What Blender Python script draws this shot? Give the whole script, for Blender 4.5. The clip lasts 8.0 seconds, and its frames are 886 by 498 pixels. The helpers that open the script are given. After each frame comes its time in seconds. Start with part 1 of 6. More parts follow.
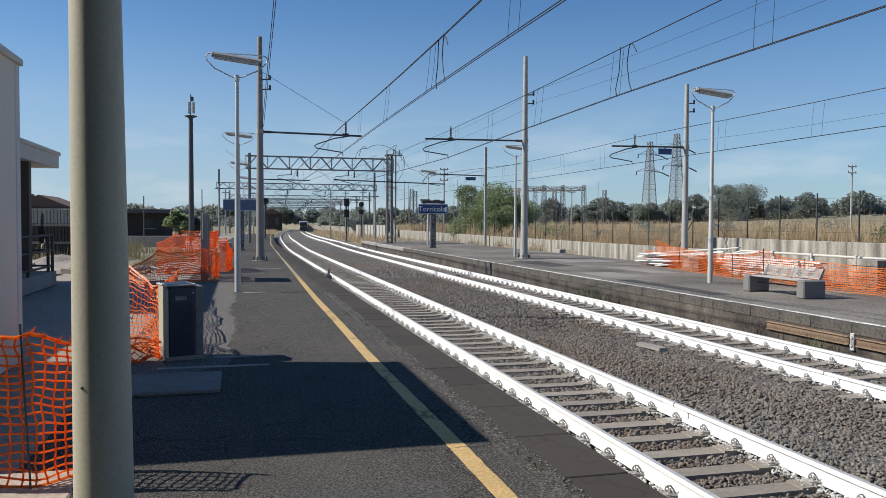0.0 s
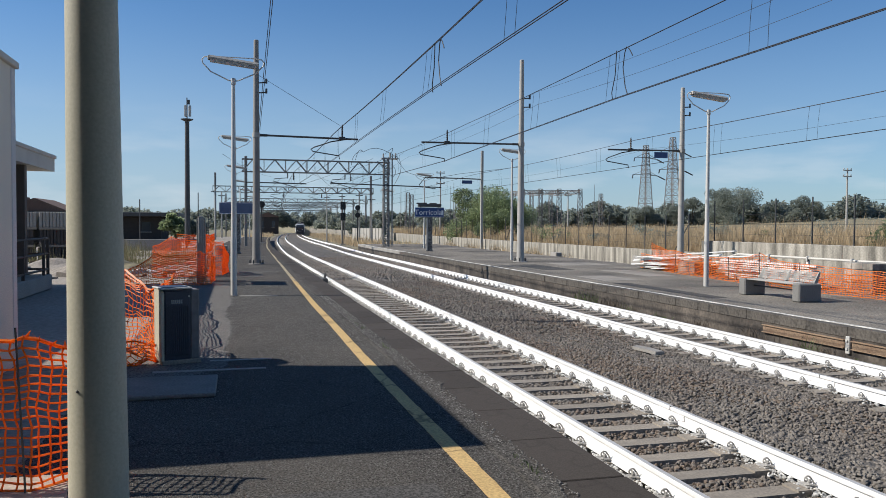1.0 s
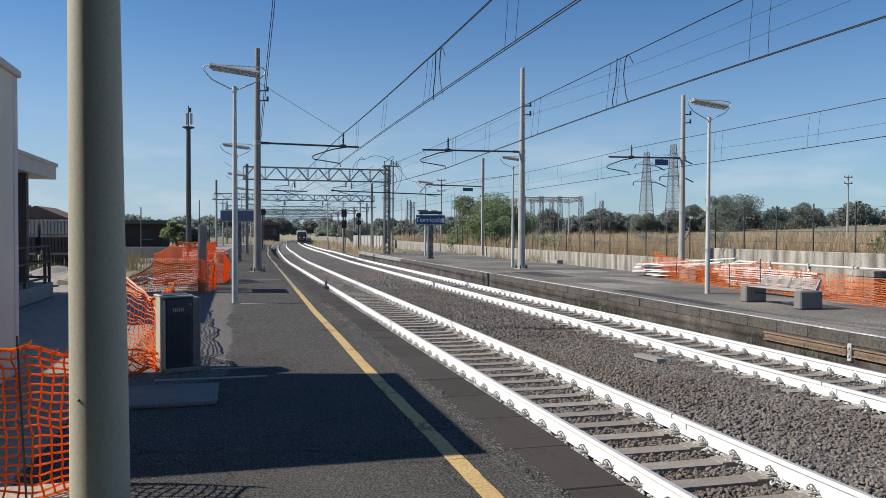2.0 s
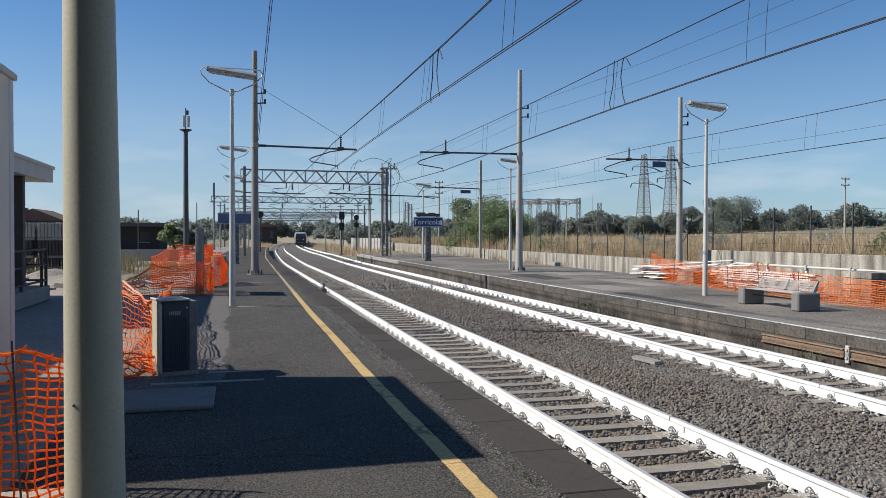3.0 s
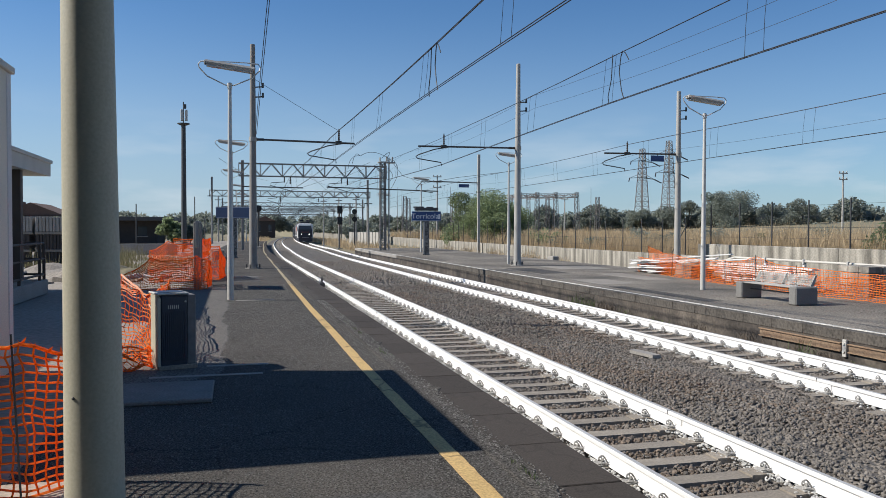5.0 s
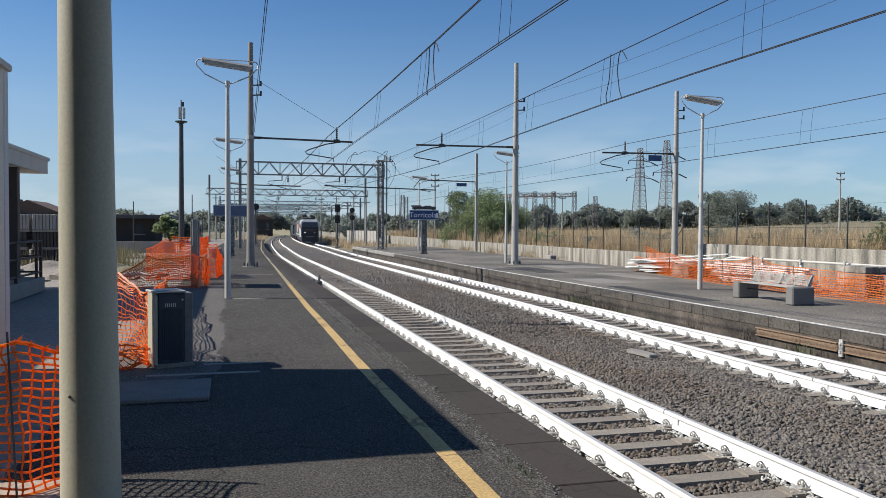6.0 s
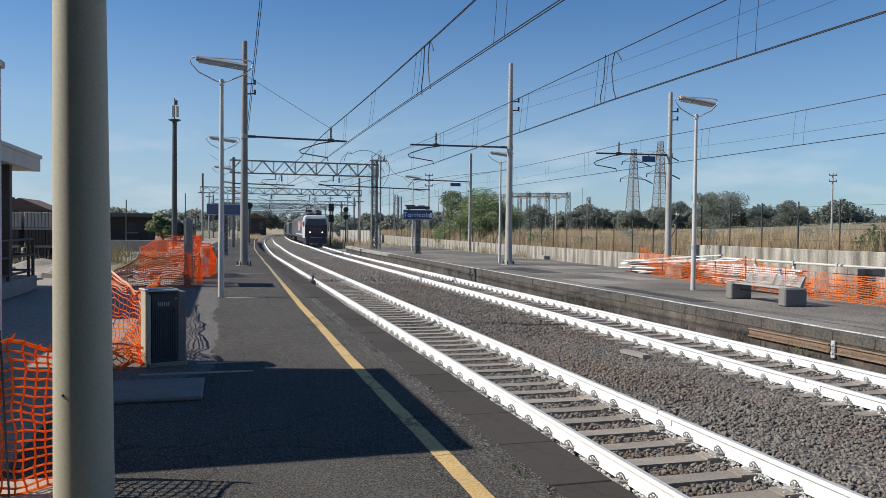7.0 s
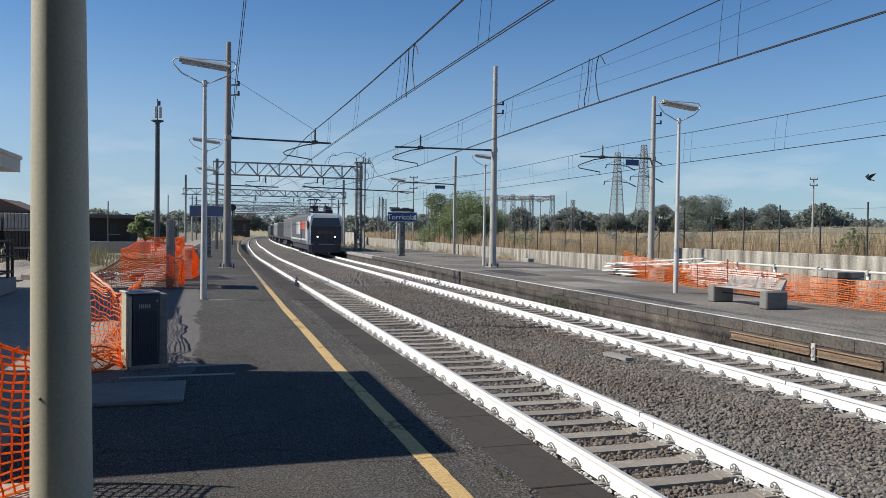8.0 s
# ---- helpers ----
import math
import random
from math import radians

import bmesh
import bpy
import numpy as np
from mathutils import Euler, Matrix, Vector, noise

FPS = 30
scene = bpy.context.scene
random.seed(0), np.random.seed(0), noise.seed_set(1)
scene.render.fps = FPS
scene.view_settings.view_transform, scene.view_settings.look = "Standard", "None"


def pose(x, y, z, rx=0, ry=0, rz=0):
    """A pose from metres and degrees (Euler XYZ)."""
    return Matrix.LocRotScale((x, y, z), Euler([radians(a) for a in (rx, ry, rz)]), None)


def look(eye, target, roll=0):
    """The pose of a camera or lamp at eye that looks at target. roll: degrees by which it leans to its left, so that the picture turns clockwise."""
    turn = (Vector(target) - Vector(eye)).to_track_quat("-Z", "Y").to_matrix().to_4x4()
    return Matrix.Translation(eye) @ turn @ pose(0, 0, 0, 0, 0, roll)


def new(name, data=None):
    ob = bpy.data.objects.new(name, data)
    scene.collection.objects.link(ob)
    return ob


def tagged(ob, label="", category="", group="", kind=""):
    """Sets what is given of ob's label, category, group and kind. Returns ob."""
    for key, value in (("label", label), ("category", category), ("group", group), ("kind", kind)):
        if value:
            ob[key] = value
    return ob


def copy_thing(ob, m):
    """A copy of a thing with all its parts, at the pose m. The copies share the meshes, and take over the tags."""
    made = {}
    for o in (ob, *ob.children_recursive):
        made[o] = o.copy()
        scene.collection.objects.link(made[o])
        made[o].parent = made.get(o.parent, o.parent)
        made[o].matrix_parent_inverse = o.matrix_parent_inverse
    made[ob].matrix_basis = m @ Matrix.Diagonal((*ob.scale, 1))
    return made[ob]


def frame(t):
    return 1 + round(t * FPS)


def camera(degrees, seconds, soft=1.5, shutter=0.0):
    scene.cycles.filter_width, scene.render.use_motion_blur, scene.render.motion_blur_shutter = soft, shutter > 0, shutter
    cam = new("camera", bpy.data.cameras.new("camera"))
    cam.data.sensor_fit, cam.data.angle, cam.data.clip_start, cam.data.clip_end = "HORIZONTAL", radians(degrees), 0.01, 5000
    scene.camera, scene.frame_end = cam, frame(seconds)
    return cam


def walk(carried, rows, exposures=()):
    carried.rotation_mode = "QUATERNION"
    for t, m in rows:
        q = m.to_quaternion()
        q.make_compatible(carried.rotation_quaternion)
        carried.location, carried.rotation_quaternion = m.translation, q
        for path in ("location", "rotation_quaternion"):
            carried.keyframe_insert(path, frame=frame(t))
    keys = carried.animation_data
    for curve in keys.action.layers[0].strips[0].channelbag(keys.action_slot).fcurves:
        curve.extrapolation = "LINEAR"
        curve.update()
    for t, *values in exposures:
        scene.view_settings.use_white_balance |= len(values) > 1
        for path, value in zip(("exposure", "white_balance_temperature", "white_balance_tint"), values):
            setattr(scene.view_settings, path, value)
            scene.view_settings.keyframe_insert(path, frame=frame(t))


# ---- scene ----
# ---------- camera ----------
cam = camera(58.99, 8.0, soft=0.75)
PATH = [  # seconds, x, y, height of the eye, pitch, yaw, roll
    (0.0, 0.000, 0.000, 1.815, -1.969, -14.472, -0.290),
    (0.5, 0.001, -0.002, 1.819, -1.729, -14.625, -0.182),
    (1.0, 0.001, -0.003, 1.816, -1.723, -14.733, -0.307),
    (1.5, -0.007, -0.012, 1.817, -1.451, -14.615, -0.295),
    (3.0, 0.007, 0.009, 1.830, -1.029, -14.827, -0.159),
    (3.5, -0.001, -0.012, 1.825, -1.018, -14.813, -0.132),
    (4.0, -0.000, -0.011, 1.825, -1.119, -14.905, -0.150),
    (4.5, 0.001, 0.002, 1.826, -1.316, -14.933, -0.129),
    (6.0, 0.005, 0.001, 1.828, -1.539, -15.132, -0.361),
    (6.5, 0.006, -0.005, 1.830, -1.521, -15.340, -0.415),
    (7.0, -0.006, 0.006, 1.827, -1.547, -15.597, -0.624),
    (7.5, 0.003, 0.008, 1.832, -1.570, -15.986, -0.826),
    (8.0, 0.008, 0.006, 1.830, -1.356, -16.726, -0.801)]
walk(cam, [(t, pose(x, y, z, 90 + p, r, yw)) for t, x, y, z, p, yw, r in PATH])

# ---------- light ----------
SUN_EL, SUN_AZ = 38.5, 75.5          # the sun stands to the left of the track and a little ahead
world = bpy.data.worlds.new("sky")
scene.world = world
world.use_nodes = True
wn = world.node_tree
bg = wn.nodes["Background"]
sky = wn.nodes.new("ShaderNodeTexSky")
sky.sky_type = "NISHITA"
sky.sun_disc = False
sky.sun_elevation, sky.sun_rotation = radians(SUN_EL), radians(-SUN_AZ)
sky.air_density, sky.dust_density, sky.ozone_density = 1.0, 0.2, 3.0
tint = wn.nodes.new("ShaderNodeMix")
tint.data_type, tint.blend_type = "RGBA", "MULTIPLY"
tint.inputs[0].default_value = 1.0
tint.inputs[7].default_value = (0.64, 0.95, 1.23, 1)
wn.links.new(sky.outputs[0], tint.inputs[6])
# pale haze towards the horizon, with a few thin clouds in it
wc = wn.nodes.new("ShaderNodeTexCoord")
xyz = wn.nodes.new("ShaderNodeSeparateXYZ")
wn.links.new(wc.outputs["Generated"], xyz.inputs[0])
hz = wn.nodes.new("ShaderNodeMapRange")
hz.interpolation_type = "SMOOTHSTEP"
hz.inputs[1].default_value, hz.inputs[2].default_value, hz.inputs[3].default_value, hz.inputs[4].default_value = -0.05, 0.3, 0.79, 0.0
wn.links.new(xyz.outputs[2], hz.inputs[0])
toward = wn.nodes.new("ShaderNodeVectorMath")
toward.operation = "DOT_PRODUCT"
toward.inputs[1].default_value = (-math.sin(radians(SUN_AZ)), math.cos(radians(SUN_AZ)), 0.0)
wn.links.new(wc.outputs["Generated"], toward.inputs[0])
lean = wn.nodes.new("ShaderNodeMapRange")
lean.inputs[1].default_value, lean.inputs[2].default_value, lean.inputs[3].default_value, lean.inputs[4].default_value = -0.6, 0.4, 0.62, 1.03
wn.links.new(toward.outputs["Value"], lean.inputs[0])
hm = wn.nodes.new("ShaderNodeMath")
hm.operation = "MULTIPLY"
wn.links.new(hz.outputs[0], hm.inputs[0])
wn.links.new(lean.outputs[0], hm.inputs[1])
haze = wn.nodes.new("ShaderNodeMix")
haze.data_type = "RGBA"
haze.inputs[7].default_value = (5.1, 6.45, 7.9, 1)
wn.links.new(hm.outputs[0], haze.inputs[0])
wn.links.new(tint.outputs[2], haze.inputs[6])
cm = wn.nodes.new("ShaderNodeMapping")
cm.inputs["Scale"].default_value = (3.0, 3.0, 13.0)
cm.inputs["Location"].default_value = (0.3, 0.1, 0.0)
wn.links.new(wc.outputs["Generated"], cm.inputs[0])
cn = wn.nodes.new("ShaderNodeTexNoise")
cn.inputs["Scale"].default_value, cn.inputs["Detail"].default_value = 2.2, 7
wn.links.new(cm.outputs[0], cn.inputs["Vector"])
cr = wn.nodes.new("ShaderNodeMapRange")
cr.inputs[1].default_value, cr.inputs[2].default_value, cr.inputs[4].default_value = 0.5, 0.74, 0.5
wn.links.new(cn.outputs["Fac"], cr.inputs[0])
cl = wn.nodes.new("ShaderNodeMapRange")
cl.interpolation_type = "SMOOTHSTEP"
cl.inputs[1].default_value, cl.inputs[2].default_value, cl.inputs[3].default_value, cl.inputs[4].default_value = 0.03, 0.17, 1.0, 0.0
wn.links.new(xyz.outputs[2], cl.inputs[0])
cf = wn.nodes.new("ShaderNodeMath")
cf.operation = "MULTIPLY"
wn.links.new(cr.outputs[0], cf.inputs[0])
wn.links.new(cl.outputs[0], cf.inputs[1])
cloud = wn.nodes.new("ShaderNodeMix")
cloud.data_type = "RGBA"
cloud.inputs[7].default_value = (8.0, 8.8, 9.6, 1)
wn.links.new(cf.outputs[0], cloud.inputs[0])
wn.links.new(haze.outputs[2], cloud.inputs[6])
wn.links.new(cloud.outputs[2], bg.inputs[0])
bg.inputs[1].default_value = 0.074
sun = new("sun", bpy.data.lights.new("sun", "SUN"))
sun.data.energy, sun.data.angle, sun.data.color = 5.0, radians(0.53), (1.0, 0.95, 0.87)
sd = Vector((-math.sin(radians(SUN_AZ)) * math.cos(radians(SUN_EL)), math.cos(radians(SUN_AZ)) * math.cos(radians(SUN_EL)), math.sin(radians(SUN_EL))))
sun.matrix_world = look(sd * 50, (0, 0, 0))
scene.view_settings.exposure = 0.25

# ---------- materials ----------


def mat(name, col, rough=0.7, metal=0.0, var=0.15, scale=3.0, fine=60.0, bump=0.2, spread=0.0, col2=None, spec=0.5, dist=0.01, streak=0.0, thin=0.0, crack=0.0, crisp=0.25):
    """Two scales of colour change, fine relief, per-piece spread, and optional vertical streaks."""
    m = bpy.data.materials.new(name)
    m.use_nodes = True
    n, l = m.node_tree.nodes, m.node_tree.links
    b = n["Principled BSDF"]
    b.inputs["Roughness"].default_value, b.inputs["Metallic"].default_value = rough, metal
    b.inputs["Specular IOR Level"].default_value = spec
    tc = n.new("ShaderNodeTexCoord")
    mp = n.new("ShaderNodeMapping")
    l.new(tc.outputs["Object"], mp.inputs[0])
    big, small = n.new("ShaderNodeTexNoise"), n.new("ShaderNodeTexNoise")
    for t, s, d in ((big, scale, 5), (small, fine, 3)):
        t.inputs["Scale"].default_value, t.inputs["Detail"].default_value = s, d
        l.new(mp.outputs[0], t.inputs["Vector"])
    c2 = col2 or [c * 0.55 for c in col]
    ramp = n.new("ShaderNodeValToRGB")
    ramp.color_ramp.elements[0].position, ramp.color_ramp.elements[1].position = 0.5 - 0.22, 0.5 + 0.22
    ramp.color_ramp.elements[0].color, ramp.color_ramp.elements[1].color = (*c2, 1), (*col, 1)
    l.new(big.outputs["Fac"], ramp.inputs[0])
    base = n.new("ShaderNodeMix")
    base.data_type = "RGBA"
    base.inputs[0].default_value = min(1, var * 2.5)
    base.inputs[6].default_value = (*col, 1)
    l.new(ramp.outputs[0], base.inputs[7])
    hsv = n.new("ShaderNodeHueSaturation")
    l.new(base.outputs[2], hsv.inputs["Color"])
    val = n.new("ShaderNodeMapRange")
    val.inputs[1].default_value, val.inputs[2].default_value = 0.5 - crisp, 0.5 + crisp
    val.inputs[3].default_value, val.inputs[4].default_value = 1 - var, 1 + var
    l.new(small.outputs["Fac"], val.inputs[0])
    last = val.outputs[0]

    def times(a, bsock):
        x = n.new("ShaderNodeMath")
        x.operation = "MULTIPLY"
        l.new(a, x.inputs[0]), l.new(bsock, x.inputs[1])
        return x.outputs[0]
    if spread:
        geo, oi = n.new("ShaderNodeNewGeometry"), n.new("ShaderNodeObjectInfo")
        for sock in (geo.outputs["Random Per Island"], oi.outputs["Random"]):
            r = n.new("ShaderNodeMapRange")
            r.inputs[3].default_value, r.inputs[4].default_value = 1 - spread, 1 + spread
            l.new(sock, r.inputs[0])
            last = times(last, r.outputs[0])
    if streak:
        sm = n.new("ShaderNodeMapping")
        sm.inputs["Scale"].default_value = (1.5, 1.5, 0.14)
        l.new(tc.outputs["Object"], sm.inputs[0])
        st = n.new("ShaderNodeTexNoise")
        st.inputs["Scale"].default_value, st.inputs["Detail"].default_value = 1.3, 9
        l.new(sm.outputs[0], st.inputs["Vector"])
        r = n.new("ShaderNodeMapRange")
        r.inputs[1].default_value, r.inputs[2].default_value = 0.38, 0.66
        r.inputs[3].default_value, r.inputs[4].default_value = 1 - streak, 1
        l.new(st.outputs["Fac"], r.inputs[0])
        last = times(last, r.outputs[0])
    if crack:
        wob = n.new("ShaderNodeTexNoise")
        wob.inputs["Scale"].default_value, wob.inputs["Detail"].default_value = 1.4, 4
        l.new(tc.outputs["Object"], wob.inputs["Vector"])
        ad = n.new("ShaderNodeMix")
        ad.data_type, ad.blend_type = "RGBA", "ADD"
        ad.inputs[0].default_value = 0.9
        l.new(tc.outputs["Object"], ad.inputs[6]), l.new(wob.outputs["Color"], ad.inputs[7])
        vo = n.new("ShaderNodeTexVoronoi")
        vo.feature = "DISTANCE_TO_EDGE"
        vo.inputs["Scale"].default_value = 0.42
        l.new(ad.outputs[2], vo.inputs["Vector"])
        r = n.new("ShaderNodeMapRange")
        r.inputs[1].default_value, r.inputs[2].default_value = 0.002, 0.009
        r.inputs[3].default_value, r.inputs[4].default_value = 1 - crack, 1
        l.new(vo.outputs["Distance"], r.inputs[0])
        last = times(last, r.outputs[0])
    l.new(last, hsv.inputs["Value"])
    l.new(hsv.outputs[0], b.inputs["Base Color"])
    if bump:
        bp = n.new("ShaderNodeBump")
        bp.inputs["Strength"].default_value, bp.inputs["Distance"].default_value = bump, dist
        l.new(small.outputs["Fac"], bp.inputs["Height"])
        l.new(bp.outputs[0], b.inputs["Normal"])
    if thin:
        tr = n.new("ShaderNodeBsdfTranslucent")
        l.new(hsv.outputs[0], tr.inputs[0])
        mx = n.new("ShaderNodeMixShader")
        mx.inputs[0].default_value = thin
        l.new(b.outputs[0], mx.inputs[1]), l.new(tr.outputs[0], mx.inputs[2])
        l.new(mx.outputs[0], n["Material Output"].inputs[0])
    return m


M = dict(
    asphalt=mat("asphalt", (0.09, 0.082, 0.072), 0.92, var=0.6, scale=0.5, fine=58, bump=0.8, crisp=0.12, dist=0.012, col2=(0.06, 0.055, 0.05), crack=0.45, spec=0.15),
    asphalt_right=mat("worn_asphalt", (0.265, 0.238, 0.2), 0.92, var=0.4, scale=0.3, fine=22, crisp=0.14, bump=0.8, dist=0.02, col2=(0.1, 0.093, 0.083), crack=0.3, spec=0.15),
    patch=mat("patch_asphalt", (0.085, 0.078, 0.07), 0.92, var=0.55, scale=0.8, fine=58, crisp=0.12, bump=0.5, dist=0.012, col2=(0.055, 0.054, 0.053), spec=0.3),
    apron=mat("dusty_concrete", (0.42, 0.35, 0.28), 0.95, var=0.25, scale=1.5, fine=30, bump=0.4, col2=(0.3, 0.25, 0.2)),
    patch_pale=mat("pale_patch", (0.3, 0.275, 0.24), 0.92, var=0.25, scale=0.8, fine=40, bump=0.5, spec=0.3),
    kerb=mat("kerb_stone", (0.066, 0.056, 0.048), 0.88, var=0.22, scale=1.2, fine=70, bump=0.4, spread=0.12, crack=0.15, crisp=0.25, col2=(0.05, 0.043, 0.037), spec=0.2),
    kerb_right=mat("worn_kerb_stone", (0.15, 0.132, 0.11), 0.92, var=0.55, scale=0.7, fine=20, bump=0.7, spread=0.08, col2=(0.04, 0.035, 0.03)),
    kerb_face=mat("rusty_kerb", (0.15, 0.125, 0.1), 0.9, var=0.4, scale=1.2, fine=14, bump=0.6, col2=(0.04, 0.034, 0.03), streak=0.4),
    yellow=mat("yellow_paint", (0.54, 0.365, 0.15), 0.85, var=0.2, scale=2.2, fine=45, bump=0.6, col2=(0.4, 0.275, 0.11), crack=0.55, crisp=0.15),
    yellow_old=mat("faded_yellow_paint", (0.42, 0.34, 0.2), 0.88, var=0.35, scale=1.5, fine=30, bump=0.4, col2=(0.2, 0.175, 0.13), crack=0.5, crisp=0.15),
    line=mat("white_paint_line", (0.68, 0.66, 0.6), 0.8, var=0.3, scale=2.5, fine=14, bump=0.2, col2=(0.3, 0.29, 0.27), crisp=0.14),
    ballast=mat("ballast_bed", (0.15, 0.134, 0.116), 0.95, var=0.45, scale=1.6, fine=22, bump=1.0, dist=0.04, col2=(0.06, 0.053, 0.048)),
    stone=mat("ballast_stone", (0.178, 0.16, 0.139), 0.9, var=0.25, scale=0.6, fine=25, bump=0.4, spread=0.3, col2=(0.125, 0.102, 0.084)),
    stone_brown=mat("rusty_ballast_stone", (0.175, 0.137, 0.105), 0.9, var=0.3, scale=0.6, fine=25, bump=0.4, spread=0.3, col2=(0.115, 0.085, 0.066)),
    white_stone=mat("limewashed_stone", (0.55, 0.54, 0.51), 0.9, var=0.2, scale=3, fine=20, bump=0.3, spread=0.25),
    rail=mat("limewashed_rail", (0.74, 0.735, 0.72), 0.75, var=0.06, scale=2.0, fine=30, bump=0.12, col2=(0.6, 0.585, 0.55)),
    railtop=mat("polished_railhead", (0.56, 0.55, 0.53), 0.5, metal=0.25, var=0.12, scale=1.0, fine=30, bump=0.05),
    sleeper=mat("sleeper_concrete", (0.28, 0.243, 0.196), 0.9, var=0.25, scale=2.5, fine=40, bump=0.3, spread=0.12, col2=(0.17, 0.15, 0.13)),
    clip=mat("spring_clip", (0.4, 0.39, 0.37), 0.7, var=0.25, scale=14, fine=60, bump=0.2, col2=(0.17, 0.155, 0.14), spread=0.2),
    concrete=mat("concrete", (0.32, 0.3, 0.27), 0.9, var=0.2, scale=1.2, fine=35, bump=0.3, col2=(0.2, 0.185, 0.16)),
    oldwall=mat("stained_concrete", (0.45, 0.42, 0.36), 0.95, var=0.25, scale=0.5, fine=12, bump=0.4, col2=(0.33, 0.3, 0.25), streak=0.66),
    galv=mat("galvanised_steel", (0.52, 0.505, 0.465), 0.55, metal=0.1, var=0.14, scale=2, fine=40, bump=0.08, col2=(0.34, 0.33, 0.31)),
    mast=mat("mast_steel", (0.38, 0.365, 0.335), 0.65, metal=0.08, var=0.16, scale=1.5, fine=30, bump=0.1, col2=(0.25, 0.235, 0.21)),
    mast_dark=mat("dark_mast_steel", (0.24, 0.225, 0.205), 0.7, metal=0.08, var=0.22, scale=1.5, fine=30, bump=0.1, col2=(0.15, 0.135, 0.12)),
    darksteel=mat("dark_steel", (0.085, 0.085, 0.085), 0.55, metal=0.4, var=0.25, scale=2, fine=30, bump=0.1),
    pylon=mat("weathered_lattice", (0.2, 0.185, 0.175), 0.8, var=0.2, scale=1, fine=10, bump=0.05),
    rust=mat("rusty_steel", (0.17, 0.095, 0.06), 0.9, var=0.45, scale=3, fine=30, bump=0.4, col2=(0.3, 0.23, 0.16)),
    wire=mat("wire_copper", (0.035, 0.036, 0.04), 0.5, metal=0.3, var=0.1, bump=0.0),
    insul=mat("brown_insulator", (0.06, 0.05, 0.045), 0.25, var=0.1, bump=0.0),
    polepaint=mat("beige_pole_paint", (0.42, 0.395, 0.3), 0.6, var=0.1, scale=1.2, fine=50, bump=0.06, col2=(0.38, 0.36, 0.3)),
    plaster=mat("cream_plaster", (0.68, 0.63, 0.53), 0.9, var=0.12, scale=0.8, fine=50, bump=0.25, col2=(0.58, 0.52, 0.43)),
    lilac=mat("pale_trim", (0.62, 0.6, 0.58), 0.85, var=0.1, scale=1.0, fine=40, bump=0.15),
    fascia=mat("fascia", (0.56, 0.53, 0.47), 0.8, var=0.12, scale=1.5, fine=40, bump=0.15),
    brown=mat("brown_column", (0.1, 0.07, 0.055), 0.7, var=0.15, bump=0.1),
    orange=mat("orange_plastic", (0.95, 0.31, 0.035), 0.45, var=0.15, scale=3, fine=20, bump=0.0, thin=0.6, col2=(0.75, 0.16, 0.02)),
    net_white=mat("white_plastic", (0.75, 0.74, 0.7), 0.6, var=0.12, bump=0.1),
    blue=mat("blue_enamel", (0.022, 0.06, 0.19), 0.4, var=0.12, scale=2, fine=30, bump=0.03),
    white=mat("white_enamel", (0.78, 0.78, 0.76), 0.5, var=0.06, bump=0.0),
    navy=mat("dark_blue_door", (0.02, 0.028, 0.05), 0.45, var=0.2, scale=3, fine=30, bump=0.08),
    black=mat("black", (0.02, 0.02, 0.022), 0.5, var=0.2, bump=0.05),
    earth=mat("dry_earth", (0.24, 0.2, 0.125), 0.95, var=0.35, scale=0.15, fine=3, bump=0.5, dist=0.05, col2=(0.15, 0.14, 0.08)),
    gravel=mat("pale_gravel", (0.24, 0.215, 0.19), 0.95, var=0.3, scale=0.4, fine=18, bump=0.6, col2=(0.15, 0.135, 0.115)),
    strip=mat("gravelly_asphalt", (0.13, 0.12, 0.106), 0.95, var=0.5, scale=0.7, fine=34, crisp=0.12, bump=1.0, dist=0.02, col2=(0.11, 0.1, 0.09)),
    yard=mat("pale_yard_gravel", (0.3, 0.265, 0.225), 0.95, var=0.3, scale=0.3, fine=12, bump=0.6, col2=(0.22, 0.19, 0.155)),
    shed=mat("dark_shed", (0.06, 0.05, 0.045), 0.9, var=0.2, bump=0.1),
    drygrass=mat("dry_grass", (0.56, 0.425, 0.265), 0.9, var=0.25, scale=0.12, fine=2, bump=0.0, spread=0.2, col2=(0.4, 0.31, 0.19), thin=0.35),
    yard_weed=mat("yard_weed", (0.3, 0.255, 0.14), 0.9, var=0.25, scale=0.4, fine=3, bump=0.0, spread=0.3, col2=(0.17, 0.17, 0.08), thin=0.3),
    # same blue enamel with a greyish reflection painted into its colour
    blue_sheen=mat("sheen_blue_enamel", (0.085, 0.115, 0.2), 0.35, var=0.15, scale=2, fine=30, bump=0.03),
    leaf=mat("leaf", (0.085, 0.115, 0.04), 0.7, var=0.2, scale=0.4, fine=5, bump=0.0, spread=0.38, col2=(0.05, 0.075, 0.025), thin=0.25),
    leaf_light=mat("light_leaf", (0.235, 0.285, 0.155), 0.7, var=0.2, scale=0.4, fine=5, bump=0.0, spread=0.2, col2=(0.2, 0.245, 0.13), thin=0.75),
    # distance haze is put into this pale grey-green leaf colour and its translucency
    leaf_hazed=mat("haze_paled_leaf", (0.27, 0.295, 0.25), 0.85, var=0.2, scale=0.1, fine=2, bump=0.0, spread=0.17, col2=(0.23, 0.255, 0.215), thin=0.6),
    bark=mat("bark", (0.13, 0.1, 0.075), 0.95, var=0.3, scale=3, fine=20, bump=0.6),
    loco_grey=mat("loco_grey", (0.085, 0.085, 0.09), 0.65, var=0.1, scale=1, fine=20, bump=0.03),
